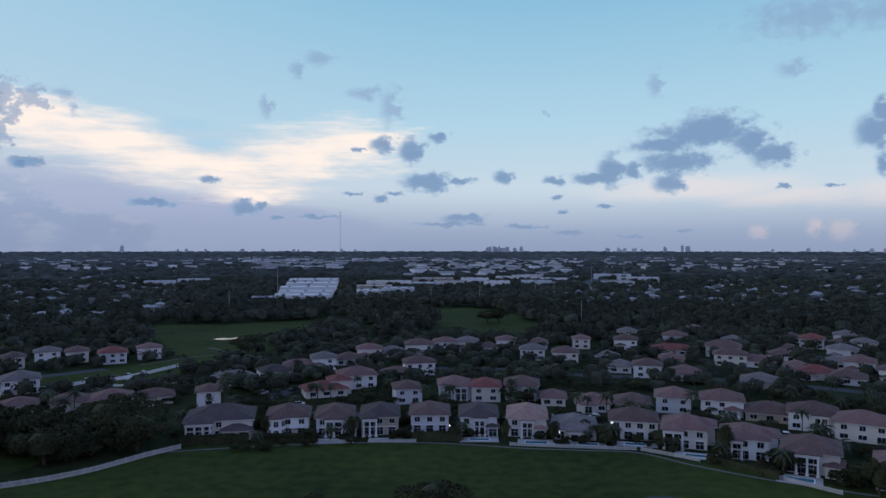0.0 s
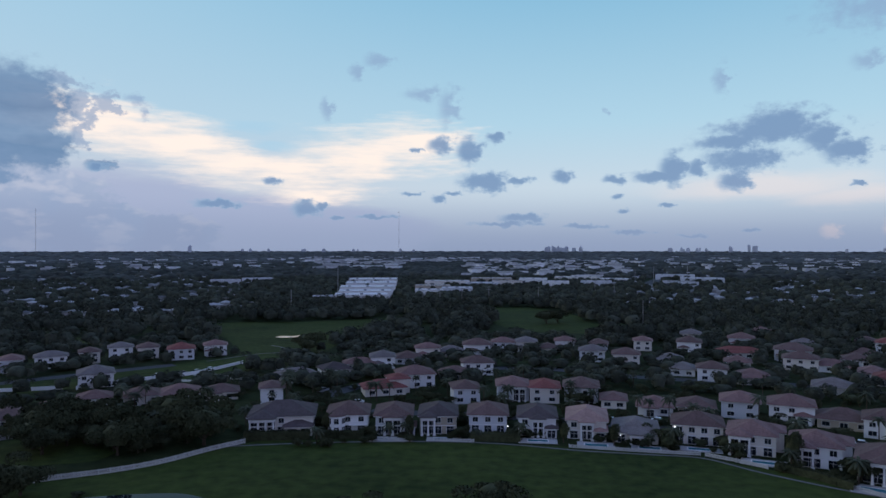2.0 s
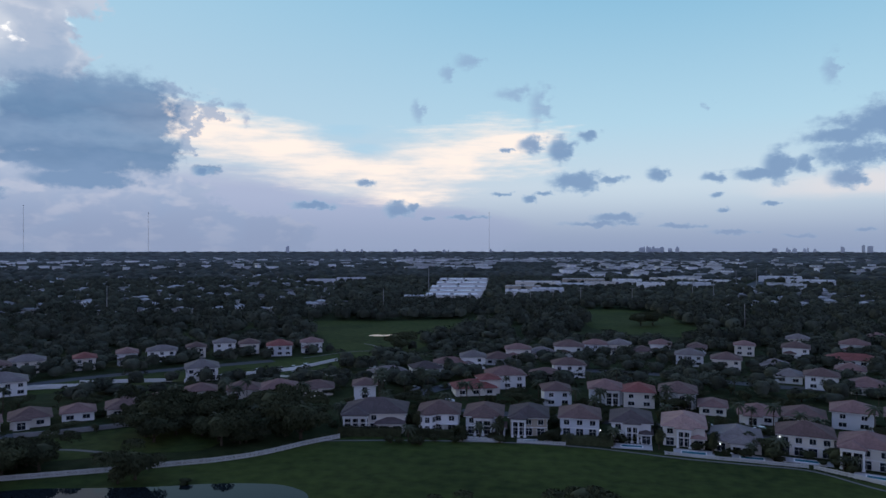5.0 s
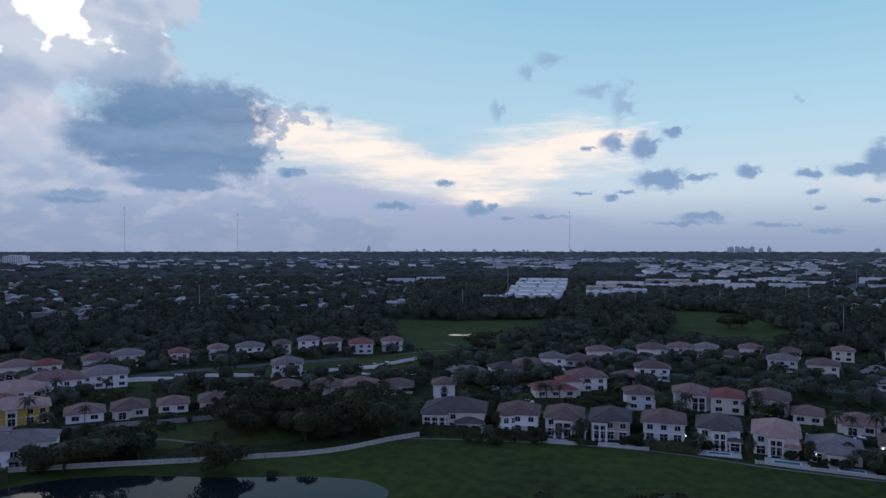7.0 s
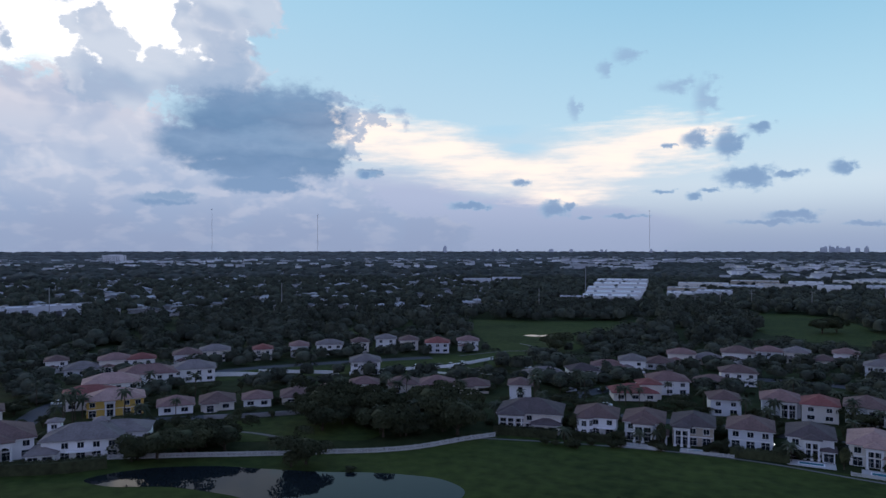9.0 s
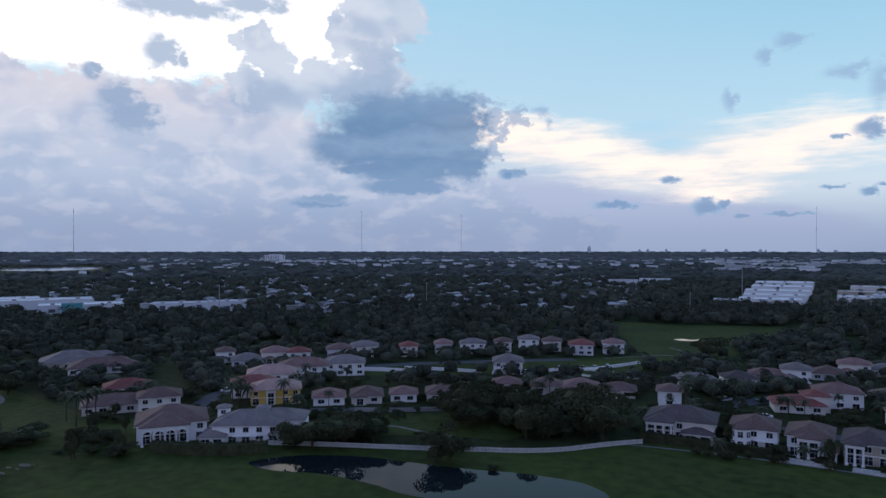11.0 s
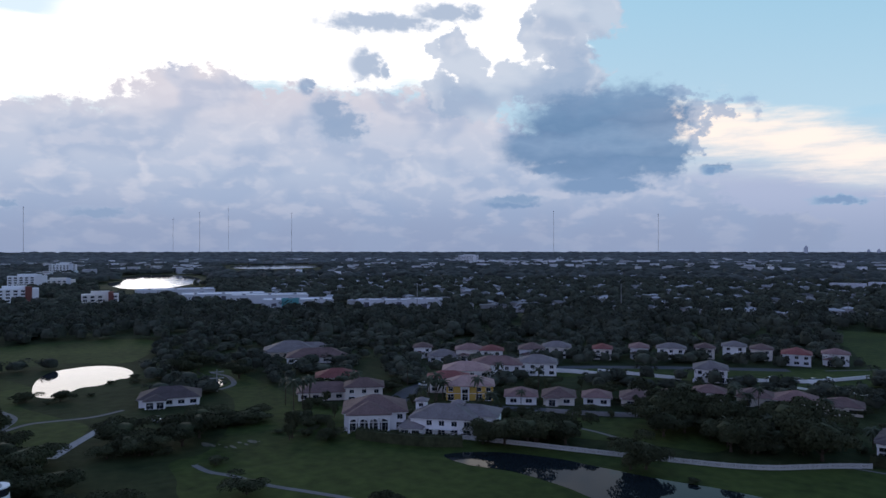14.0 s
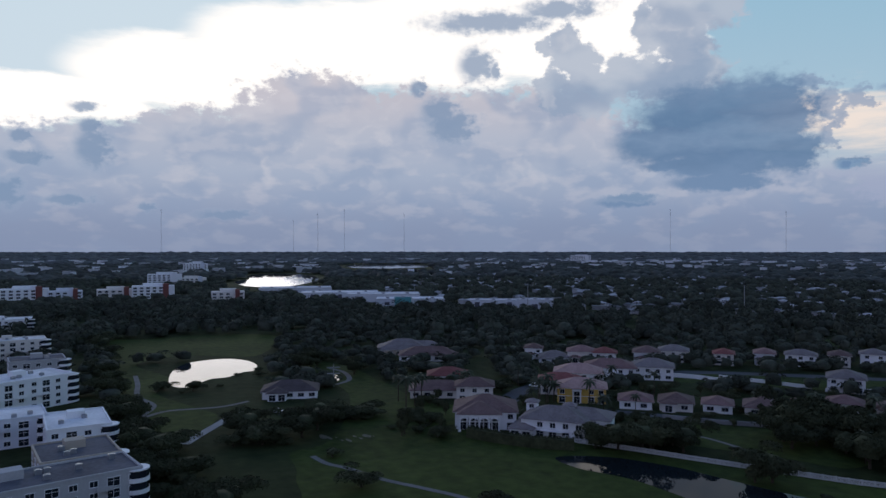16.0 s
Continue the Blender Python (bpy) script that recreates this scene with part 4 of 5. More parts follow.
def picket_fence(name, points, label, high=1.3, step=2.4):
    line = [Vector(p) for p in spline(points, steps=24)]
    fence = tagged(new(name), label, "fence", "garden fences")
    post_mesh = Shape().box(-0.08, 0.08, -0.08, 0.08, -0.1, high + 0.04).add([(-0.1, -0.1, high + 0.04), (0.1, -0.1, high + 0.04), (0.1, 0.1, high + 0.04), (-0.1, 0.1, high + 0.04), (0, 0, high + 0.12)],
                                                                             [(0, 1, 4), (1, 2, 4), (2, 3, 4), (3, 0, 4)]).mesh("post", PICKET)
    rail_mesh = Shape().box(-step / 2, step / 2, -0.03, 0.03, 0.0, 0.13).mesh("rail", PICKET)
    pickets = Shape()
    marks = [line[0]]
    for p, q in zip(line, line[1:]):
        while (q - marks[-1]).length >= step and (p - marks[-1]).length < step:
            way = (q - p)
            lo, hi = 0.0, 1.0
            for _ in range(20):
                mid = (lo + hi) / 2
                lo, hi = (mid, hi) if (p + way * mid - marks[-1]).length < step else (lo, mid)
            marks.append(p + way * hi)
    for p, q in zip(marks, marks[1:]):
        mid, way = (p + q) / 2, q - p
        turn = pose(mid.x, mid.y, 0, 0, 0, math.degrees(math.atan2(way.y, way.x)))
        for z in (0.2, high - 0.25):
            part("rail", rail_mesh, None, fence).matrix_basis = turn @ Matrix.Translation((0, 0, z))
        k = len(pickets.v)
        for i in range(12):
            x = -step / 2 + 0.08 + i * step / 12
            pickets.box(x, x + 0.14, -0.055, -0.034, 0.06, high)
        pickets.v[k:] = [tuple(turn @ Vector(v)) for v in pickets.v[k:]]
    for p in marks:
        ob = part("post", post_mesh, None, fence)
        ob.matrix_basis = pose(p.x, p.y, 0)
    tagged(part("pickets", pickets, PICKET, fence), kind="stuff")
    return fence


picket_fence("picket_fence", [(-147, 114.2), (-136, 120.5), (-126, 126.3), (-115.5, 132), (-105.7, 137.5), (-95, 144), (-86, 149.5), (-78.5, 156.5), (-71, 168), (-64.5, 176)],
             "long white picket fence curving along the fairway", 1.25)
picket_fence("garden_fence", [(-35, 180.2), (-28, 180), (-22, 179.6)], "low white garden fence beside a patio", 0.9)
picket_fence("garden_fence", [(-19, 180.6), (-13, 180.4), (-7, 180.4)], "low white garden fence beside a patio", 0.9)
picket_fence("garden_fence", [(17, 177.6), (26, 176.2), (38, 174.6), (48, 173.4)], "low white garden fence behind the pool", 0.9)
picket_fence("garden_fence", [(49, 173), (55, 168.5), (62, 162.5)], "low white garden fence along the fairway", 0.95)
picket_fence("garden_fence", [(64, 162), (67, 159.5), (72, 153), (77, 146.5), (82, 141)], "low white garden fence below the villas", 0.95)
strip("green_wall", [(-200, 208), (-190, 215), (-178, 219)], 0.3, TRIM, 0.0, "white garden wall by the green", "wall", 0, 1.6)
strip("green_wall", [(-150, 236), (-138, 252), (-126, 263), (-120, 272), (-112, 296)], 0.3, TRIM, 0.0, "long white wall along the green", "wall", 0, 1.3)
strip("green_wall", [(-186, 225), (-168, 232), (-155, 236)], 0.3, TRIM, 0.0, "white garden wall by the green", "wall", 0, 1.3)
strip("lane_wall", [(-150, 157), (-138, 165), (-124, 178)], 0.3, CONCRETE, 0.0, "pale low wall along the lane", "wall", 0, 1.2)


def hedge(name, points, width, high, label):
    """A clipped hedge: a solid core wrapped in leaves."""
    line = [Vector(p) for p in spline(points)]
    centres = []
    for p, q in zip(line, line[1:]):
        way = q - p
        side = Vector((-way.y, way.x)).normalized()
        for _ in range(int(way.length * 26)):
            e = random.uniform(-1, 1) * width / 2
            z = random.uniform(0.1, high) if abs(e) > width * 0.4 else high * random.uniform(0.92, 1.06)
            at = p + way * random.random() + side * e
            centres.append((at.x, at.y, z))
    core = strip(name, points, width * 0.85, LEAF, 0.0, label, "hedge", 2.0, high * 0.9)
    core["kind"] = ""
    del core["kind"]
    c = np.array(centres)
    g = np.random.default_rng(len(centres))
    face = g.normal(size=c.shape) + (0, -0.4, 0.6)
    face /= np.linalg.norm(face, axis=1)[:, None]
    hedges.append((core, c, face, g.uniform(0.16, 0.32, len(c))))


hedges = []
hedge("hedge", [(-67, 178), (-59, 178.5), (-50, 180)], 1.8, 2.4, "clipped dark hedge before the corner villa")
hedge("hedge", [(-49, 181), (-42, 181.5), (-36, 181.5)], 1.6, 2.0, "clipped dark hedge before a villa")
hedge("hedge", [(-160, 96), (-152, 100), (-143, 106), (-137, 113)], 2.6, 2.8, "tall clipped hedge around the white mansion")
hedge("hedge", [(62, 164), (68, 158), (73, 151)], 1.8, 1.8, "dark hedge under the garden villas")
hedge("hedge", [(-8, 182), (0, 182.3), (5, 182)], 1.6, 2.2, "grey-green clipped garden hedge before a villa")

# ---- flats on the western edge ----


def flats(x, y, rz, w, d, floors, roof, wall, label, glazed=()):
    """A block of flats; its origin is the middle of the long front. glazed: headings of the sides with stacked glazed balconies."""
    block = root("apartment_block", x, y, rz, label, "apartment building", "flats by the course")
    top = floors * 2.25 + 0.4
    part("wall", Shape().box(-w / 2, w / 2, 0, d, -0.2, top), wall, block)
    part("roof", Shape().box(-w / 2 + 0.3, w / 2 - 0.3, 0.3, d - 0.3, top, top + 0.12), roof, block)
    for x0, x1, y0, y1 in ((-w / 2 - 0.1, w / 2 + 0.1, -0.1, 0.3), (-w / 2 - 0.1, w / 2 + 0.1, d - 0.3, d + 0.1), (-w / 2 - 0.1, -w / 2 + 0.3, 0.3, d - 0.3), (w / 2 - 0.3, w / 2 + 0.1, 0.3, d - 0.3)):
        part("parapet", Shape().box(x0, x1, y0, y1, top + 0.004, top + 0.45), wall, block, "pale roof edge")
    n = int(w / 3.4)
    for fl in range(floors):
        z = fl * 2.25 + 0.75
        for i in range(n):
            cx = -w / 2 + (i + 0.5) * w / n
            if i % 3 == 1:
                window(block, cx, 0, z - 0.45, 2.2, 1.65)
            else:
                window(block, cx, 0, z, 1.4, 1.1)
        for sx, turn in ((-1, -90), (1, 90)):
            for k in range(max(1, int(d / 4.2))):
                window(block, sx * w / 2, (k + 0.5) * d / max(1, int(d / 4.2)), z, 2.2, 1.2, turn)
    for fl in range(floors):
        z = fl * 2.25 + 0.3
        part("glazed_balcony", Shape().post(w / 2 - 0.6, 1.6, z, z + 0.6, 2.5, n=12).post(w / 2 - 0.6, 1.6, z + 2.0, z + 2.24, 2.5, n=12), TRIM, block, "curved white corner balcony")
        part("balcony_glass", Shape().post(w / 2 - 0.6, 1.6, z + 0.6, z + 2.0, 2.38, n=12), GLASS, block, "dark curved balcony glazing")
    for k in range(max(2, int(w / 7))):
        cx = -w / 2 + 2.5 + k * 6.5
        if cx < w / 2 - 2:
            part("balcony", Shape().box(cx - 1.5, cx + 1.5, -1.2, -0.004, 4.4, 4.55).box(cx - 1.5, cx + 1.5, -1.2, -1.1, 4.55, 5.3), wall, block)
    for k in range(int(w / 5)):
        cx, cy = random.uniform(-w / 2 + 2, w / 2 - 2), random.uniform(2, d - 2)
        part("roof_unit", Shape().box(cx - 0.6, cx + 0.6, cy - 0.5, cy + 0.5, top + 0.12, top + 1.0).post(cx, cy, top + 1.0, top + 1.1, 0.42), METAL, block, "grey air-conditioning unit")
    part("stair_head", Shape().box(-2, 2, d * 0.55, d * 0.55 + 3.5, top + 0.12, top + 1.8), wall, block)
    c = block.matrix_basis @ Vector((0, d / 2, 0))
    for k in (-0.4, -0.2, 0, 0.2, 0.4):
        e = block.matrix_basis @ Vector((k * w, d / 2, 0))
        clear_disc(e.x, e.y, d / 2 + 3)
    return block


flats(-144.5, -6, 101, 42, 13, 3, TAR, AGED, "beige three-storey apartment block with dark flat roof")
flats(-161, 4.5, 97, 15, 16, 3, TAR, TAN, "tan stair wing of an apartment block")
flats(-189, 4.8, 93, 14, 20, 3, MEMBRANE, WHITE, "white three-storey apartment block with bright flat roof")
flats(-205, -18, 96, 32, 14, 3, MEMBRANE, GREY, "pale blue-grey apartment wing with bright flat roof")
flats(-252, -6.3, 118, 26, 16, 4, MEMBRANE, WHITE, "white apartment block with stacked balconies")
flats(-293, -6, 95, 18, 14, 4, TAR, AGED, "beige apartment block with grey flat roof")
flats(-361, -19, 95, 30, 14, 4, MEMBRANE, CREAM, "cream apartment block among trees")
flats(-470, -29, 90, 32, 16, 4, MEMBRANE, WHITE, "white apartment block behind trees")

# ---- mid-distance buildings ----


def shed(x, y, rz, w, d, h, roof, wall, label, category="warehouse", ridges=3):
    hall = root("warehouse", x, y, rz, label, category, "low commercial buildings")
    part("wall", Shape().box(-w / 2, w / 2, 0, d, -0.2, h), wall, hall)
    part("roof", Shape().box(-w / 2 + 0.4, w / 2 - 0.4, 0.4, d - 0.4, h, h + 0.15), roof, hall)
    for y0 in (-0.2, d - 0.4):
        part("parapet", Shape().box(-w / 2 - 0.2, w / 2 + 0.2, y0, y0 + 0.6, h + 0.01, h + 0.9), wall, hall)
    for k in range(ridges):
        cx = -w / 2 + (k + 0.5) * w / ridges
        part("roof_unit", Shape().box(cx - 1.5, cx + 1.5, d * 0.4, d * 0.4 + 2.5, h + 0.15, h + 1.7), METAL, hall)
        part("door", Shape().box(cx - 2.2, cx + 2.2, -0.1, -0.004, 0, 4.0), TAR, hall, "dark roller door")
    c = hall.matrix_basis
    for kx in np.arange(-w / 2, w / 2 + 1, 12):
        for ky in (-26, -13, 0, d / 2, d):
            e = c @ Vector((kx, ky, 0))
            clear_disc(e.x, e.y, 12)
    return hall


for a, r, w, d in ((11.4, 655, 50, 30), (11.1, 712, 54, 34), (10.9, 790, 62, 36), (10.6, 885, 64, 40), (10.4, 990, 70, 44)):
    shed(*polar(a, r), a, w, d, 6.5, MEMBRANE, WHITE, "long white warehouse with pale flat roof")
shed(*polar(14.2, 668), 14, 26, 16, 4.5, MEMBRANE, GREY, "low pale building beside the warehouses")
for a, r, w, d, m, v in ((5.9, 745, 30, 24, MEMBRANE, WHITE), (3.6, 765, 34, 24, MEMBRANE, GREY), (5.6, 830, 42, 26, MEMBRANE, TAN), (4.4, 930, 60, 30, MEMBRANE, CREAM), (1.6, 905, 44, 26, MEMBRANE, GREY),
                         (-0.5, 930, 40, 26, TAR, CREAM), (0.8, 1020, 60, 34, MEMBRANE, TAN), (-2.6, 1010, 40, 30, MEMBRANE, WHITE), (-4.4, 905, 34, 22, MEMBRANE, WHITE), (-7.6, 930, 40, 24, MEMBRANE, GREY),
                         (-6.0, 1080, 64, 34, MEMBRANE, CREAM), (-9.0, 1060, 40, 24, MEMBRANE, WHITE)):
    shed(*polar(a, r), a, w, d, random.uniform(5, 8), m, v, "low flat-roofed commercial building")
for a, r, w, d, m in ((-14.0, 980, 46, 30, TAR), (-15.6, 1080, 60, 34, MEMBRANE), (-13.6, 1180, 60, 30, MEMBRANE), (22.0, 1010, 40, 20, MEMBRANE), (19.6, 1060, 44, 18, MEMBRANE), (73.0, 800, 80, 30, MEMBRANE),
                      (69.5, 720, 80, 34, MEMBRANE), (66.0, 665, 70, 30, MEMBRANE), (63.8, 610, 60, 28, MEMBRANE), (57.0, 610, 42, 18, MEMBRANE), (53.6, 590, 30, 16, MEMBRANE)):
    shed(*polar(a, r), a, w, d, random.uniform(5, 7.5), m, GREY, "low flat-roofed commercial building with pale roof")
shed(*polar(64.4, 596), 64, 14, 10, 8, TEAL, TEAL, "small teal-clad building end", ridges=1)


def condo(a, r, w, d, floors, wall, accent, label):
    """A distant block with rows of windows and a coloured stair tower."""
    x, y = polar(a, r)
    block = root("condominium", x, y, a, label, "apartment building", "condominiums by the lake")
    top = floors * 3.0 + 1
    part("wall", Shape().box(-w / 2, w / 2, 0, d, -0.2, top).box(-w / 4, w / 4, d * 0.3, d * 0.8, top, top + 2.5), wall, block)
    part("stair_tower", Shape().box(w * 0.22, w * 0.36, -1.2, d * 0.5, -0.2, top + 2), accent, block, "coloured stair tower")
    for fl in range(floors):
        for i in range(int(w / 6)):
            cx = -w / 2 + 3 + i * 6
            if not w * 0.19 < cx < w * 0.39:
                window(block, cx, 0, fl * 3.0 + 0.9, 3.2, 1.7)
    for k in np.arange(-w / 2, w / 2 + 1, 10):
        for ky in (-30, -15, 0, d / 2):
            e = block.matrix_basis @ Vector((k, ky, 0))
            clear_disc(e.x, e.y, 10)


for a, r, w, f, m, c in ((89.5, 760, 30, 3, GREY, RUST), (86.2, 770, 34, 3, CREAM, RUST), (83.6, 765, 40, 4, WHITE, RUST), (78.2, 690, 30, 3, CREAM, RUST), (82.8, 1030, 44, 5, WHITE, WHITE),
                         (80.9, 1040, 40, 3, CREAM, GREY), (50.0, 2600, 74, 9, WHITE, WHITE), (92.0, 760, 40, 4, WHITE, RUST), (80.6, 1600, 50, 6, WHITE, GREY)):
    condo(a, r, w, 16, f, m, c, "pale condominium block with rust-red stair tower" if c is RUST else "large pale building among distant trees")


# ---- far roofs, skyline and masts ----
def scatter_blocks(name, spots, label, wall_mat, roof_mat, sight_gap):
    """Hundreds of small far buildings in one mesh: walls, then hipped or flat roofs."""
    walls, tops = Shape(), Shape()
    for x, y, w, d, h, pitched in spots:
        k, t = len(walls.v), len(tops.v)
        walls.box(-w / 2, w / 2, -d / 2, d / 2, -0.2, h)
        tops.hip(-w / 2 - 0.5, w / 2 + 0.5, -d / 2 - 0.5, d / 2 + 0.5, h + 0.15, min(w, d) * (0.2 if pitched else 0.02))
        turn = pose(x, y, 0, 0, 0, math.degrees(math.atan2(-x, y)) + random.uniform(-25, 25))
        walls.v[k:] = [tuple(turn @ Vector(p)) for p in walls.v[k:]]
        tops.v[t:] = [tuple(turn @ Vector(p)) for p in tops.v[t:]]
        dist = math.hypot(x, y)
        # trees cleared on the camera's side so each building stays in view
        for s in np.arange(-w * 0.3, sight_gap, 7):
            clear_disc(x - x / dist * s, y - y / dist * s, max(w, 8) * 0.5 + 1)
    tagged(part(name, walls, wall_mat), label, "houses", "", "stuff")
    tagged(part(name + "_roofs", tops, roof_mat), "mixed pale and brown roofs of " + label, "roofs", "", "stuff")


suburb = []
for i in range(1700):
    a, r = random.choice((random.uniform(20, 66), random.uniform(-34, -9), random.uniform(20, 66))), math.sqrt(random.uniform(560 ** 2, 1600 ** 2))
    x, y = polar(a, r)
    if (a < 0 and r < 620) or bare[int((x + HALF) / CELL), int((y + HALF) / CELL)]:
        continue
    suburb.append((x, y, random.uniform(6, 12), random.uniform(6, 9), random.uniform(2.8, 4.0), random.random() < 0.8))
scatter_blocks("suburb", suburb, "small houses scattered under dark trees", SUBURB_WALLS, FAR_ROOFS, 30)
outskirts = []
for lo, hi, near, far, n, big in ((8, 15, 1550, 2300, 80, 28), (2, 16, 2300, 3600, 200, 34), (-10, 3, 1150, 3000, 300, 22), (-34, -10, 1500, 4200, 260, 20), (16, 60, 1600, 4200, 420, 20), (60, 97, 1350, 4200, 280, 24), (36, 50, 2300, 2700, 60, 32)):
    for i in range(n):
        a, r = random.uniform(lo, hi), random.uniform(near, far)
        x, y = polar(a, r)
        if not bare[int((x + HALF) / CELL), int((y + HALF) / CELL)]:
            outskirts.append((x, y, random.uniform(0.4, 1.3) * big, random.uniform(12, 24), random.uniform(6, 13), False))
scatter_blocks("outskirts", outskirts, "pale low buildings far across the plain", HAZED_WALLS, FAR_ROOFS, 45)

for lo, hi, n, low, tall in ((-6.6, -3.4, 15, 46, 66), (-19.6, -17.2, 5, 50, 72), (-16, -13, 8, 44, 54), (-28, -24, 3, 44, 52), (-33, -29, 3, 44, 52), (24.5, 25.1, 2, 52, 70), (7, 22, 10, 42, 48)):
    for i in range(n):
        a, h, w = random.uniform(lo, hi), random.uniform(low, tall), random.uniform(10, 26)
        r = random.uniform(4650, 4900)
        high_rise = root("high_rise", *polar(a, r), a, "pale high-rise on the hazy skyline", "high-rise", "skyline towers")
        # pale grey walls imitate the haze that veils towers this far off
        part("wall", Shape().box(-w / 2, w / 2, 0, 20, 0, h), GREY, high_rise)
        part("roof_block", Shape().box(-w / 4, w / 4, 5, 15, h, h + random.uniform(2, 7)), GREY, high_rise)


def mast(a, top_deg, r=4400.0):
    """A guyed lattice radio mast."""
    x, y = polar(a, r)
    tall = 50 + r * math.tan(radians(top_deg))
    tower = root("radio_mast", x, y, a, "tall thin grey lattice radio mast on the horizon", "radio mast", "radio masts")
    legs = [(1.5 * math.cos(k * 2.094), 1.5 * math.sin(k * 2.094)) for k in range(3)]
    for lx, ly in legs:
        part("leg", Shape().limb((lx, ly, 0), (lx, ly, tall), 0.34, 0.26, 4), METAL, tower)
    brace = Shape()
    for s in range(int(tall / 9)):
        for k in range(3):
            p, q = legs[k], legs[(k + 1) % 3]
            brace.limb((*p, s * 9), (*q, s * 9 + 9), 0.16, 0.16, 3)
    part("bracing", brace, METAL, tower)
    part("antenna", Shape().box(-3, 3, -1, 1, tall - 4, tall - 1).post(0, 0, tall - 1, tall + 8, 0.4, 0.2, 5), METAL, tower)


for a, e in ((8.36, 3.0), (34.98, 2.75), (43.1, 3.1), (64.3, 2.9), (73.19, 2.3), (71.27, 2.85), (69.14, 3.2), (83.06, 3.0)):
    mast(a, e)


def pole(a, r, tall, arms=0):
    x, y = polar(a, r)
    stick = root("utility_pole", x, y, a, "pale concrete utility pole above the trees", "utility pole", "utility poles")
    part("shaft", Shape().post(0, 0, -0.3, tall, 0.16 + tall * 0.009, 0.1 + tall * 0.006, 7), CONCRETE, stick)
    for k in range(arms):
        part("crossarm", Shape().box(-2.4, 2.4, -0.15, 0.15, tall - 1.2 - 2.2 * k, tall - 0.9 - 2.2 * k), CONCRETE, stick)


for a, r, tall, arms in ((13.3, 720, 34, 0), (17.0, 545, 19, 0), (22.0, 520, 16, 1), (37.8, 545, 24, 0), (-11.2, 460, 17, 0), (-14.5, 900, 30, 0), (54.2, 540, 24, 0), (-9.0, 720, 20, 2), (-7.5, 735, 18, 2),
                         (6.4, 600, 15, 2), (5.0, 600, 15, 2), (3.2, 610, 16, 2), (1.0, 640, 16, 2), (-3.0, 640, 16, 1), (70.0, 258, 8, 2), (-12.0, 980, 26, 1), (-10.6, 1000, 22, 1)):
    pole(a, r, tall, arms)


# ---- cars and lamps ----
def car(x, y, rz, paint, label):
    auto = root("parked_car", x, y, rz, label, "car", "parked cars")
    part("body", Shape().box(-2.2, 2.2, -0.9, 0.9, 0.35, 0.95), paint, auto)
    part("cabin", Shape().add([(-1.5, -0.85, 0.95), (1.1, -0.85, 0.95), (1.1, 0.85, 0.95), (-1.5, 0.85, 0.95), (-1.0, -0.7, 1.5), (0.5, -0.7, 1.5), (0.5, 0.7, 1.5), (-1.0, 0.7, 1.5)],
                              [(4, 5, 6, 7), (0, 1, 5, 4), (1, 2, 6, 5), (2, 3, 7, 6), (3, 0, 4, 7)]), GLASS, auto, "dark glazed cabin")
    part("roof_panel", Shape().box(-1.0, 0.5, -0.7, 0.7, 1.504, 1.56), paint, auto)
    for wx in (-1.35, 1.35):
        for wy in (-0.9, 0.9):
            part("wheel", Shape().limb((wx, wy - 0.1, 0.33), (wx, wy + 0.1, 0.33), 0.33, 0.33, 10), TAR, auto)


for x, y, rz, paint, words in ((-119, 278, 75, CAR_WHITE, "white"), (-122, 272, 75, CAR_SILVER, "silver"), (-126, 268, 60, CAR_DARK, "dark"), (-133, 262, 40, CAR_WHITE, "white"), (45, 205, -30, CAR_WHITE, "white"),
                               (31, 207, -10, CAR_SILVER, "silver"), (91, 185, -30, CAR_WHITE, "white"), (-46, 222, 60, CAR_WHITE, "white"), (-62, 240, 60, CAR_SILVER, "silver"), (-52, 246, 50, CAR_DARK, "dark"),
                               (-110, 192, 40, CAR_SILVER, "silver"), (-208, 62, 30, CAR_DARK, "dark"), (-211, 59, 30, CAR_SILVER, "silver"), (-206, 152, 70, CAR_WHITE, "white"), (70, 198, -20, CAR_DARK, "dark")):
    car(x, y, rz, paint, words + " car parked beside the houses")

for x, y, z in ((44.4, 184.0, 4.3), (1.8, 189.8, 2.1), (30.6, 183.4, 1.9)):
    lamp = root("wall_lamp", x, y, 0, "small lit wall lamp on a villa", "wall lamp", "wall lamps")
    part("bracket", Shape().box(-0.06, 0.06, -0.15, 0.15, z - 0.25, z - 0.13), METAL, lamp)
    part("globe", Shape().post(0, -0.15, z - 0.13, z + 0.13, 0.13, 0.11, 8), LAMP_GLOW, lamp, "glowing white globe")

# ---- trees ----
rng = np.random.default_rng(7)


def lumpy(level, variants, rough, seed):
    """Crown forms: knobbly domes a metre across and a metre high."""
    bm = bmesh.new()
    bmesh.ops.create_icosphere(bm, subdivisions=level, radius=0.5)
    base = np.array([tuple(v.co) for v in bm.verts])
    bm.verts.index_update()
    tris = np.array([[v.index for v in f.verts] for f in bm.faces if f.calc_center_median().z > -0.3])
    bm.free()
    g = np.random.default_rng(seed)
    forms = base[None] * (1 + g.uniform(-rough, rough, (variants, len(base), 1)))
    forms[:, :, 2] = forms[:, :, 2] * 1.0 + 0.5
    return forms, tris


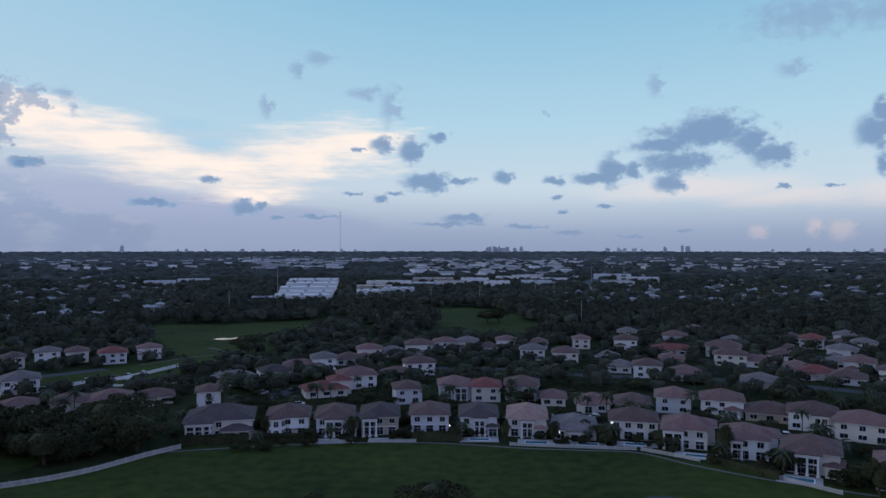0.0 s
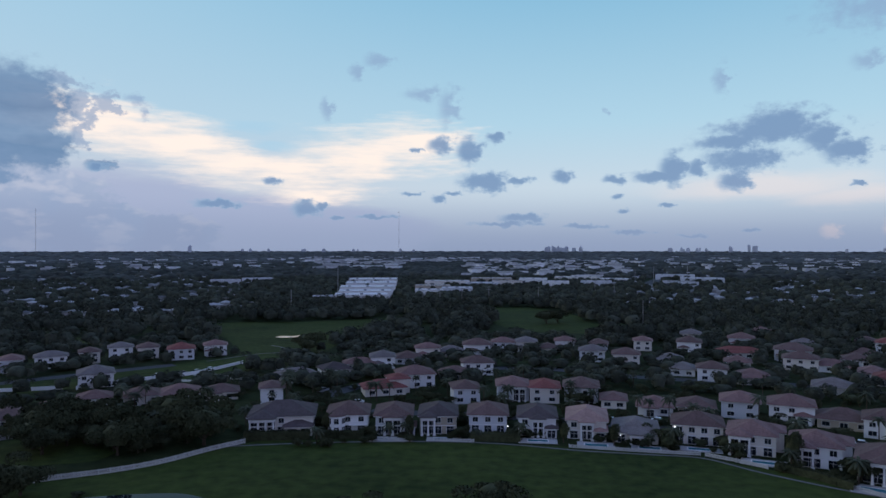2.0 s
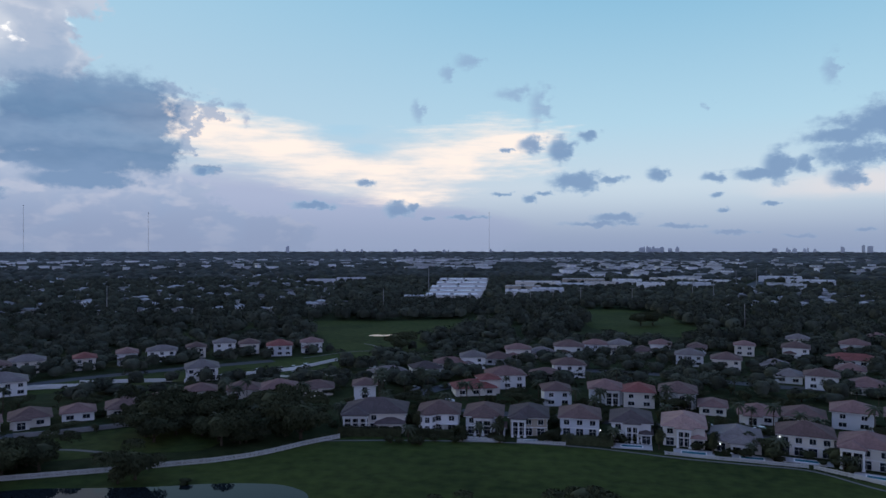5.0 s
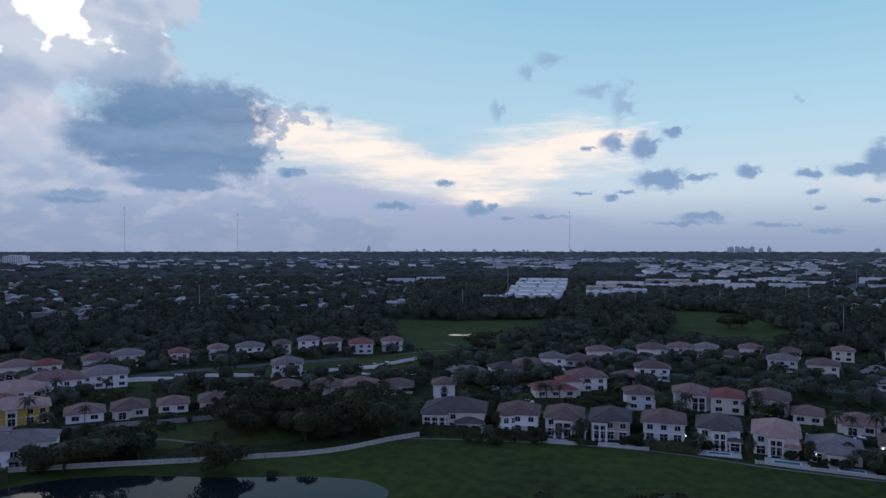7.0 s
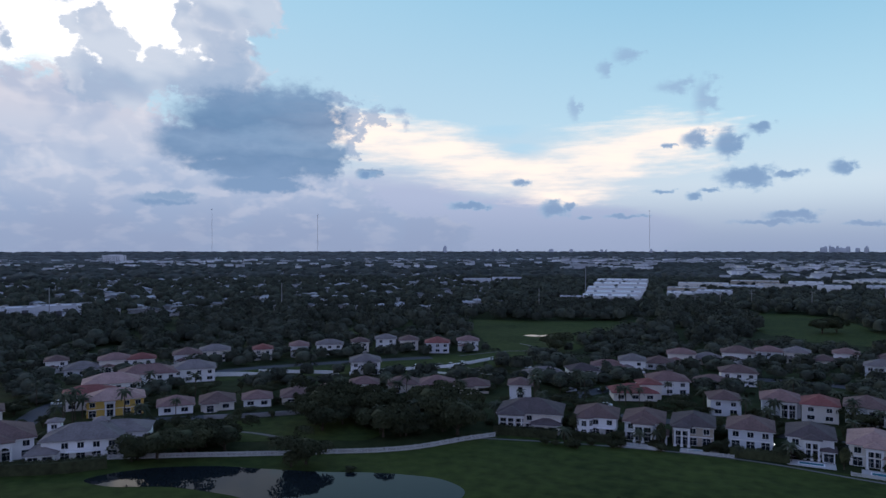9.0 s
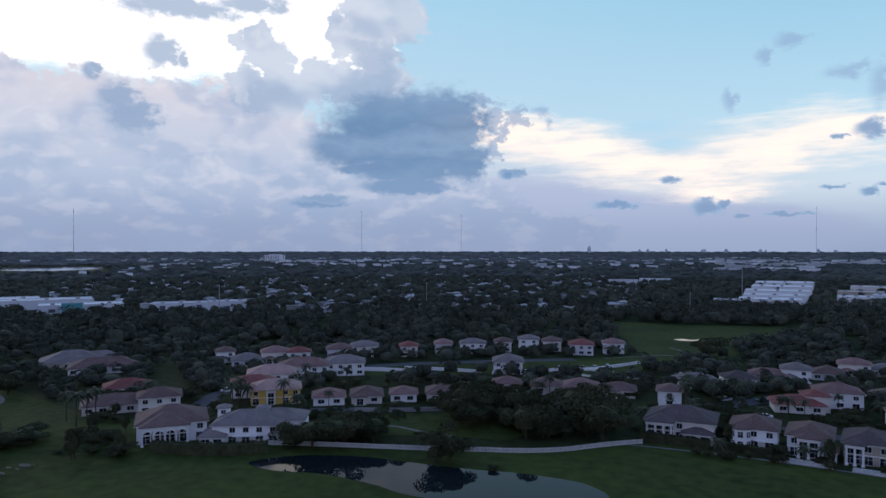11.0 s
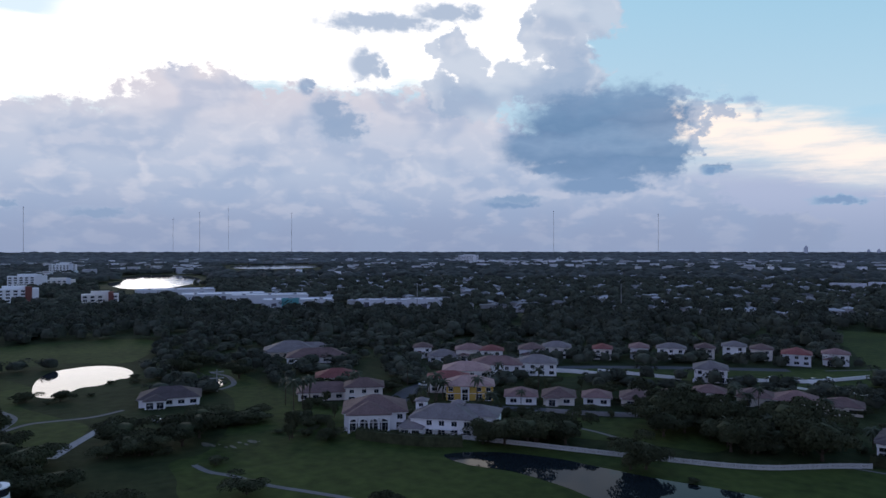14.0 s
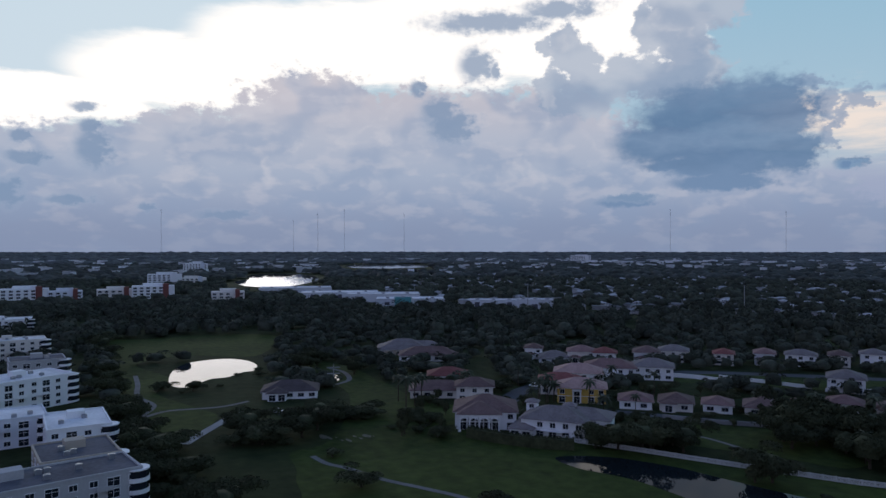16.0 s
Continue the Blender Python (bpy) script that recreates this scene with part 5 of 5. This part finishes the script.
def quads_mesh(name, centres, normals, sizes, material, core=None):
    """Many small bent leaf sprays, each two triangles, around a dense lumpy core (width, height, foot)."""
    n = len(centres)
    up = rng.normal(size=(n, 3))
    a = np.cross(normals, up)
    a /= np.linalg.norm(a, axis=1)[:, None] + 1e-9
    b = np.cross(normals, a)
    s = sizes[:, None]
    fold = normals * s * 0.25
    verts = np.stack([centres - a * s, centres - b * s * 0.7 - fold, centres + a * s, centres + b * s * 0.7 - fold], 1).reshape(-1, 3)
    k = np.arange(n)[:, None] * 4
    tris = np.concatenate([k + [[0, 1, 2]], k + [[0, 2, 3]]])
    if core:
        forms, faces = lumpy(2, 1, 0.2, n)
        tris = np.concatenate([tris, faces + len(verts)])
        verts = np.concatenate([verts, forms[0] * (core[0], core[0], core[1]) + (0, 0, core[2])])
    return mesh_from(name, verts, tris, material)


def mesh_from(name, verts, tris, material):
    me = bpy.data.meshes.new(name)
    me.vertices.add(len(verts))
    me.vertices.foreach_set("co", np.ascontiguousarray(verts, np.float32).ravel())
    me.loops.add(len(tris) * 3)
    me.loops.foreach_set("vertex_index", np.ascontiguousarray(tris, np.int32).ravel())
    me.polygons.add(len(tris))
    me.polygons.foreach_set("loop_start", np.arange(len(tris), dtype=np.int32) * 3)
    me.update(calc_edges=True)
    me.materials.append(material)
    return me


def crown_points(n, radius, tall, base, lobes):
    """Leaf places on the skins of several lobes, and the way each leaf faces."""
    mid = rng.normal(size=(lobes, 3)) * (0.42, 0.42, 0.30)
    mid[:, 2] += 0.05
    own = rng.uniform(0.38, 0.6, lobes)
    pick = rng.integers(0, lobes, n)
    way = rng.normal(size=(n, 3))
    way /= np.linalg.norm(way, axis=1)[:, None]
    way[:, 2] = np.where(way[:, 2] < -0.35, -way[:, 2], way[:, 2])
    p = mid[pick] + way * (own[pick] * rng.uniform(0.72, 1.08, n))[:, None]
    p = p * (radius, radius, tall / 2) + (0, 0, base + tall / 2)
    face = way + rng.normal(size=(n, 3)) * 0.55
    return p, face / np.linalg.norm(face, axis=1)[:, None]


def tree(name, label, category, radius, tall, base, leaves, size, leaf, lobes=8, group="garden trees"):
    plant = root(name, 0, 0, 0, label, category, group)
    wood = Shape().post(0, 0, -0.2, base + tall * 0.35, 0.28 + radius * 0.03, 0.14, 7)
    for k in range(5):
        a = k * 1.3 + radius
        wood.limb((0, 0, base * 0.8 + k * 0.25), (math.cos(a) * radius * 0.6, math.sin(a) * radius * 0.6, base + tall * (0.35 + 0.06 * k)), 0.14, 0.04)
    part("trunk", wood, BARK, plant)
    p, face = crown_points(leaves, radius, tall, base, lobes)
    part("crown", quads_mesh("crown", p, face, rng.uniform(0.6, 1.25, leaves) * size, leaf, (radius * 1.15, tall * 0.72, base + tall * 0.08)), None, plant)
    return plant


def palm(name, label, tall, fronds, long):
    plant = root(name, 0, 0, 0, label, "palm tree", "garden palms")
    part("trunk", Shape().post(0, 0, -0.2, tall, 0.20, 0.13, 7), BARK, plant)
    blade = Shape()
    for k in range(fronds):
        a, lift = k * 2.4, 0.9 - 1.25 * k / fronds
        pts = []
        for s in range(5):
            r = s / 4
            pts.append(((math.cos(a) * long * r), (math.sin(a) * long * r), tall + lift * long * r - 0.75 * long * r * r))
        side = (-math.sin(a), math.cos(a))
        for s in range(4):
            w0, w1 = 0.42 * math.sin(math.pi * (0.12 + 0.8 * s / 4)), 0.42 * math.sin(math.pi * (0.12 + 0.8 * (s + 1) / 4))
            p, q = pts[s], pts[s + 1]
            for e in (-1, 1):
                blade.add([p, q, (q[0] + e * side[0] * w1, q[1] + e * side[1] * w1, q[2] - 0.5 * w1), (p[0] + e * side[0] * w0, p[1] + e * side[1] * w0, p[2] - 0.5 * w0)], [(0, 1, 2, 3)])
    part("fronds", blade, FROND, plant)
    return plant


KINDS = [tree("broadleaf_tree", "dense dark green broadleaf tree", "tree", 4.4, 6.6, 0.9, 2600, 0.34, LEAF, 10),
         tree("broadleaf_tree", "rounded olive green broadleaf tree", "tree", 4.7, 7.2, 1.0, 2800, 0.35, OLIVE, 12),
         tree("oak_tree", "wide spreading dark oak tree", "tree", 6.2, 7.4, 1.1, 4200, 0.37, LEAF, 14),
         tree("slender_tree", "slender upright green tree", "tree", 2.7, 8.0, 1.2, 1700, 0.28, OLIVE, 8)]
SHRUB = tree("shrub", "clipped dark garden shrub", "shrub", 2.0, 2.6, 0.0, 900, 0.22, LEAF, 6, "garden shrubs")
PALMS = [palm("palm_tree", "tall slim palm with drooping fronds", 8.5, 18, 2.7), palm("palm_tree", "short full palm with broad fronds", 5.5, 20, 2.9)]
placed = set()


def plant_at(kind, x, y, scale=1.0, high=1.0, turn=None):
    turn = random.uniform(0, 360) if turn is None else turn
    m = pose(x, y, 0, 0, 0, turn) @ Matrix.Diagonal((scale, scale, scale * high, 1))
    if kind.name not in placed:
        placed.add(kind.name)
        kind.matrix_basis = m
        return kind
    return copy_thing(kind, m)


def is_bare(x, y):
    return bool(bare[int((x + HALF) / CELL), int((y + HALF) / CELL)])


# trees that stand alone on the course
for x, y, k, s, h in ((-97, 134, 2, 0.85, 1.0), (-99, 131, 0, 0.7, 0.8), (-85, 134, 0, 0.5, 0.7), (-160, 58, 0, 0.75, 0.8), (-137, 56, 2, 0.75, 0.7), (-114, 72, 0, 0.9, 0.8), (-110, 74, 1, 0.7, 0.7), (-181, 57, 2, 1.1, 0.9),
                      (-186, 63, 2, 1.1, 0.9), (-176, 52, 1, 0.6, 0.6), (-176, 92, 0, 0.5, 0.6), (-178, 82, 1, 0.45, 0.55), (-264, 31, 0, 0.8, 0.8), (-256, 38, 1, 0.5, 0.6),
                      (-262, 52, 0, 0.5, 0.6), (-278, 70, 1, 0.6, 0.6), (-258.6, 42, 0, 1.2, 0.8), (-266, 33, 1, 1.0, 0.8), (-281, 62, 1, 0.45, 0.6), (-287, 72, 0, 0.7, 0.7), (-283, 80, 0, 0.7, 0.8), (-280, 90, 2, 1.0, 1.0), (-290, 98, 2, 1.0, 1.0), (-262, 104, 2, 0.9, 1.0),
                      (-96, 340, 2, 1.2, 1.0), (-92, 330, 2, 1.0, 1.0), (30, 470, 2, 1.3, 1.0), (38, 476, 2, 1.2, 1.0), (-20, 123, 2, 0.8, 0.9), (-31, 121, 2, 0.75, 0.85), (-25, 124, 0, 0.8, 0.9),
                      (-1.5, 132, 2, 0.95, 0.95), (1.5, 130, 0, 0.8, 0.95)):
    plant_at(KINDS[k], x, y, s, h)
# thicket behind the white fence and beside the corner villa
for i in range(46):
    a, r = random.uniform(23.2, 35.5), random.uniform(186, 216)
    x, y = polar(a, r + max(0, a - 30) * 0.3)
    plant_at(KINDS[i % 3], x, y, random.uniform(0.85, 1.35), random.uniform(0.95, 1.15))
for i in range(26):
    a, r = random.uniform(41.5, 51.5), random.uniform(179, 194)
    plant_at(KINDS[(0, 2, 1)[i % 3]], *polar(a, r), random.uniform(0.75, 1.05), random.uniform(0.9, 1.05))
for i in range(22):
    a, r = random.uniform(60.5, 64.5), random.uniform(186, 232)
    plant_at(KINDS[(0, 3, 1)[i % 3]], *polar(a, r), random.uniform(0.6, 0.95), random.uniform(0.8, 1.0))
for i in range(24):
    a, r = random.uniform(66.8, 73.6), random.uniform(205, 216)
    plant_at(KINDS[(0, 2, 1)[i % 3]], *polar(a, r), random.uniform(0.55, 0.85), random.uniform(0.6, 0.85))
for i in range(12):
    a, r = random.uniform(74.2, 77.8), random.uniform(184, 198)
    plant_at(KINDS[(2, 0, 1)[i % 3]], *polar(a, r), random.uniform(0.75, 1.0), random.uniform(0.8, 0.95))
# belt of trees between the flats and the course
for i in range(100):
    x = random.uniform(-440, -106)
    top = 31 if x > -150 else 27 if x > -195 else 19 + (-x - 195) * 0.012
    plant_at(KINDS[(0, 2, 1)[i % 3]], x, random.uniform(max(15.0 if x < -128 else 8.0, top - 12), top), random.uniform(0.7, 1.05), random.uniform(0.75, 1.0))
# gardens
count = 0
while count < 420:
    a, r = random.uniform(-34, 62), random.uniform(186, 262)
    x, y = polar(a, r)
    if is_bare(x, y):
        continue
    count += 1
    if random.random() < 0.2:
        plant_at(random.choice(PALMS), x, y, random.uniform(0.8, 1.2))
    else:
        plant_at(KINDS[random.choice((0, 1, 2, 3, 3))], x, y, random.uniform(0.4, 0.75), random.uniform(0.6, 0.9))
# trees that screen the second row
for i in range(100):
    a = random.uniform(-33, 16)
    x, y = polar(a, 203 - 0.010 * (a + 5) ** 2 + random.uniform(-3, 5))
    if not is_bare(x, y):
        plant_at(KINDS[(0, 1, 3)[i % 3]], x, y, random.uniform(0.5, 0.8), random.uniform(0.7, 0.9))
# shrubs and palms close along the garden fronts
for i in range(60):
    a = random.uniform(-33, 17)
    x, y = polar(a, 187 - 0.012 * (a + 5) ** 2 + random.uniform(-4.5, 1.5) - (6 if a < -20 else 0))
    plant_at(SHRUB if random.random() < 0.75 else PALMS[1], x, y, random.uniform(0.5, 1.0))
for x, y, s in ((-46.5, 186, 0.9), (-35.5, 185, 0.8), (-24, 184, 0.9), (-11, 184, 0.9), (3, 184, 0.9), (16, 182, 0.8), (28.5, 180, 0.9), (41.5, 178, 1.0), (57, 175, 0.9), (66.5, 166, 1.3), (77, 157, 1.5), (55.5, 178, 1.1), (87.5, 147, 1.4),
                (88, 141, 1.2), (92, 136, 1.2), (97, 133, 1.2)):
    plant_at(KINDS[(3, 0)[int(x) % 2]], x, y, s * 0.95, 0.95)
for x, y, s in ((-183, 140, 1.3), (-180, 134, 1.3), (-172, 148, 1.2), (-70, 226, 1.2), (-71, 232, 1.2), (-205, 122, 1.2), (-200, 100, 1.3), (-203, 104, 1.3), (-208, 98, 1.2), (-198, 96, 1.4)):
    plant_at(PALMS[0], x, y, s)


def woodland(name, near, far, spacing, width, height, template, material, keep=1.0, label="", seed=1, lo=-36.0, hi=98.0):
    """Woods as one object: a crown for each free place in a sector of the plan."""
    g = np.random.default_rng(seed)
    count = int(radians(hi - lo) / 2 * (far ** 2 - near ** 2) / spacing ** 2)
    a, r = np.radians(g.uniform(lo, hi, count)), np.sqrt(g.uniform(near ** 2, far ** 2, count))
    x, y = -r * np.sin(a), r * np.cos(a)
    free = ~bare[((x + HALF) / CELL).astype(int), ((y + HALF) / CELL).astype(int)] & (g.random(count) < keep)
    x, y = x[free], y[free]
    n = len(x)
    verts, tris = template
    variants = verts.shape[0]
    spin, size, tall = g.uniform(0, 6.283, n), width * g.uniform(0.6, 1.25, n), height * g.uniform(0.65, 1.2, n)
    v = verts[g.integers(0, variants, n)]
    c, s = np.cos(spin)[:, None], np.sin(spin)[:, None]
    out = np.stack([(v[:, :, 0] * c - v[:, :, 1] * s) * size[:, None] + x[:, None], (v[:, :, 0] * s + v[:, :, 1] * c) * size[:, None] + y[:, None],
                    v[:, :, 2] * tall[:, None] + rise(r[free])[:, None]], -1).reshape(-1, 3)
    faces = (tris[None] + (np.arange(n) * verts.shape[1])[:, None, None]).reshape(-1, 3)
    ob = new(name, mesh_from(name, out, faces, material))
    return tagged(ob, label, "woodland", "", "stuff")


def leafy(variants, leaves, seed):
    """Crown forms made of leaf sprays, a metre across and a metre high."""
    global rng
    keep, rng = rng, np.random.default_rng(seed)
    forms = []
    for _ in range(variants):
        p, face = crown_points(leaves, 0.5, 0.85, 0.15, 7)
        me = quads_mesh("form", p, face, rng.uniform(0.6, 1.2, leaves) * 0.07, WOODS)
        co = np.zeros(len(me.vertices) * 3, np.float32)
        me.vertices.foreach_get("co", co)
        forms.append(co.reshape(-1, 3))
        bpy.data.meshes.remove(me)
    rng = keep
    k = np.arange(leaves)[:, None] * 4
    cores, faces = lumpy(2, variants, 0.2, seed)
    forms = np.concatenate([np.array(forms), cores * (0.72, 0.72, 0.85)], 1)
    return forms, np.concatenate([k + [[0, 1, 2]], k + [[0, 2, 3]], faces + 4 * leaves])


woodland("garden_trees", 255, 420, 7.5, 8.0, 5.6, leafy(6, 170, 3), WOODS, keep=0.75, label="dark green trees crowding between the houses", seed=11)
woodland("woods", 400, 620, 9.6, 11.5, 9.0, leafy(6, 100, 4), WOODS, keep=0.85, label="dark belt of dense trees behind the houses", seed=12)
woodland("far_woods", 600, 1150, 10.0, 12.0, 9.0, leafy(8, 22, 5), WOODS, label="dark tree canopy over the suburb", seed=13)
# haze-tinted leaf colours from here out to the horizon
woodland("distant_woods", 1130, 2300, 17.0, 22.0, 10.0, lumpy(1, 12, 0.25, 6), HAZED_WOODS, label="dark tree canopy in the distance", seed=14)
woodland("horizon_woods", 2250, 4950, 37.0, 50.0, 10.0, lumpy(1, 12, 0.2, 7), HAZED_HORIZON, label="tree canopy towards the horizon, tinted with painted haze", seed=15)

# leaves of the hedges
for core, c, face, size in hedges:
    part("leaves", quads_mesh("leaves", c, face, size, LEAF), None, core)
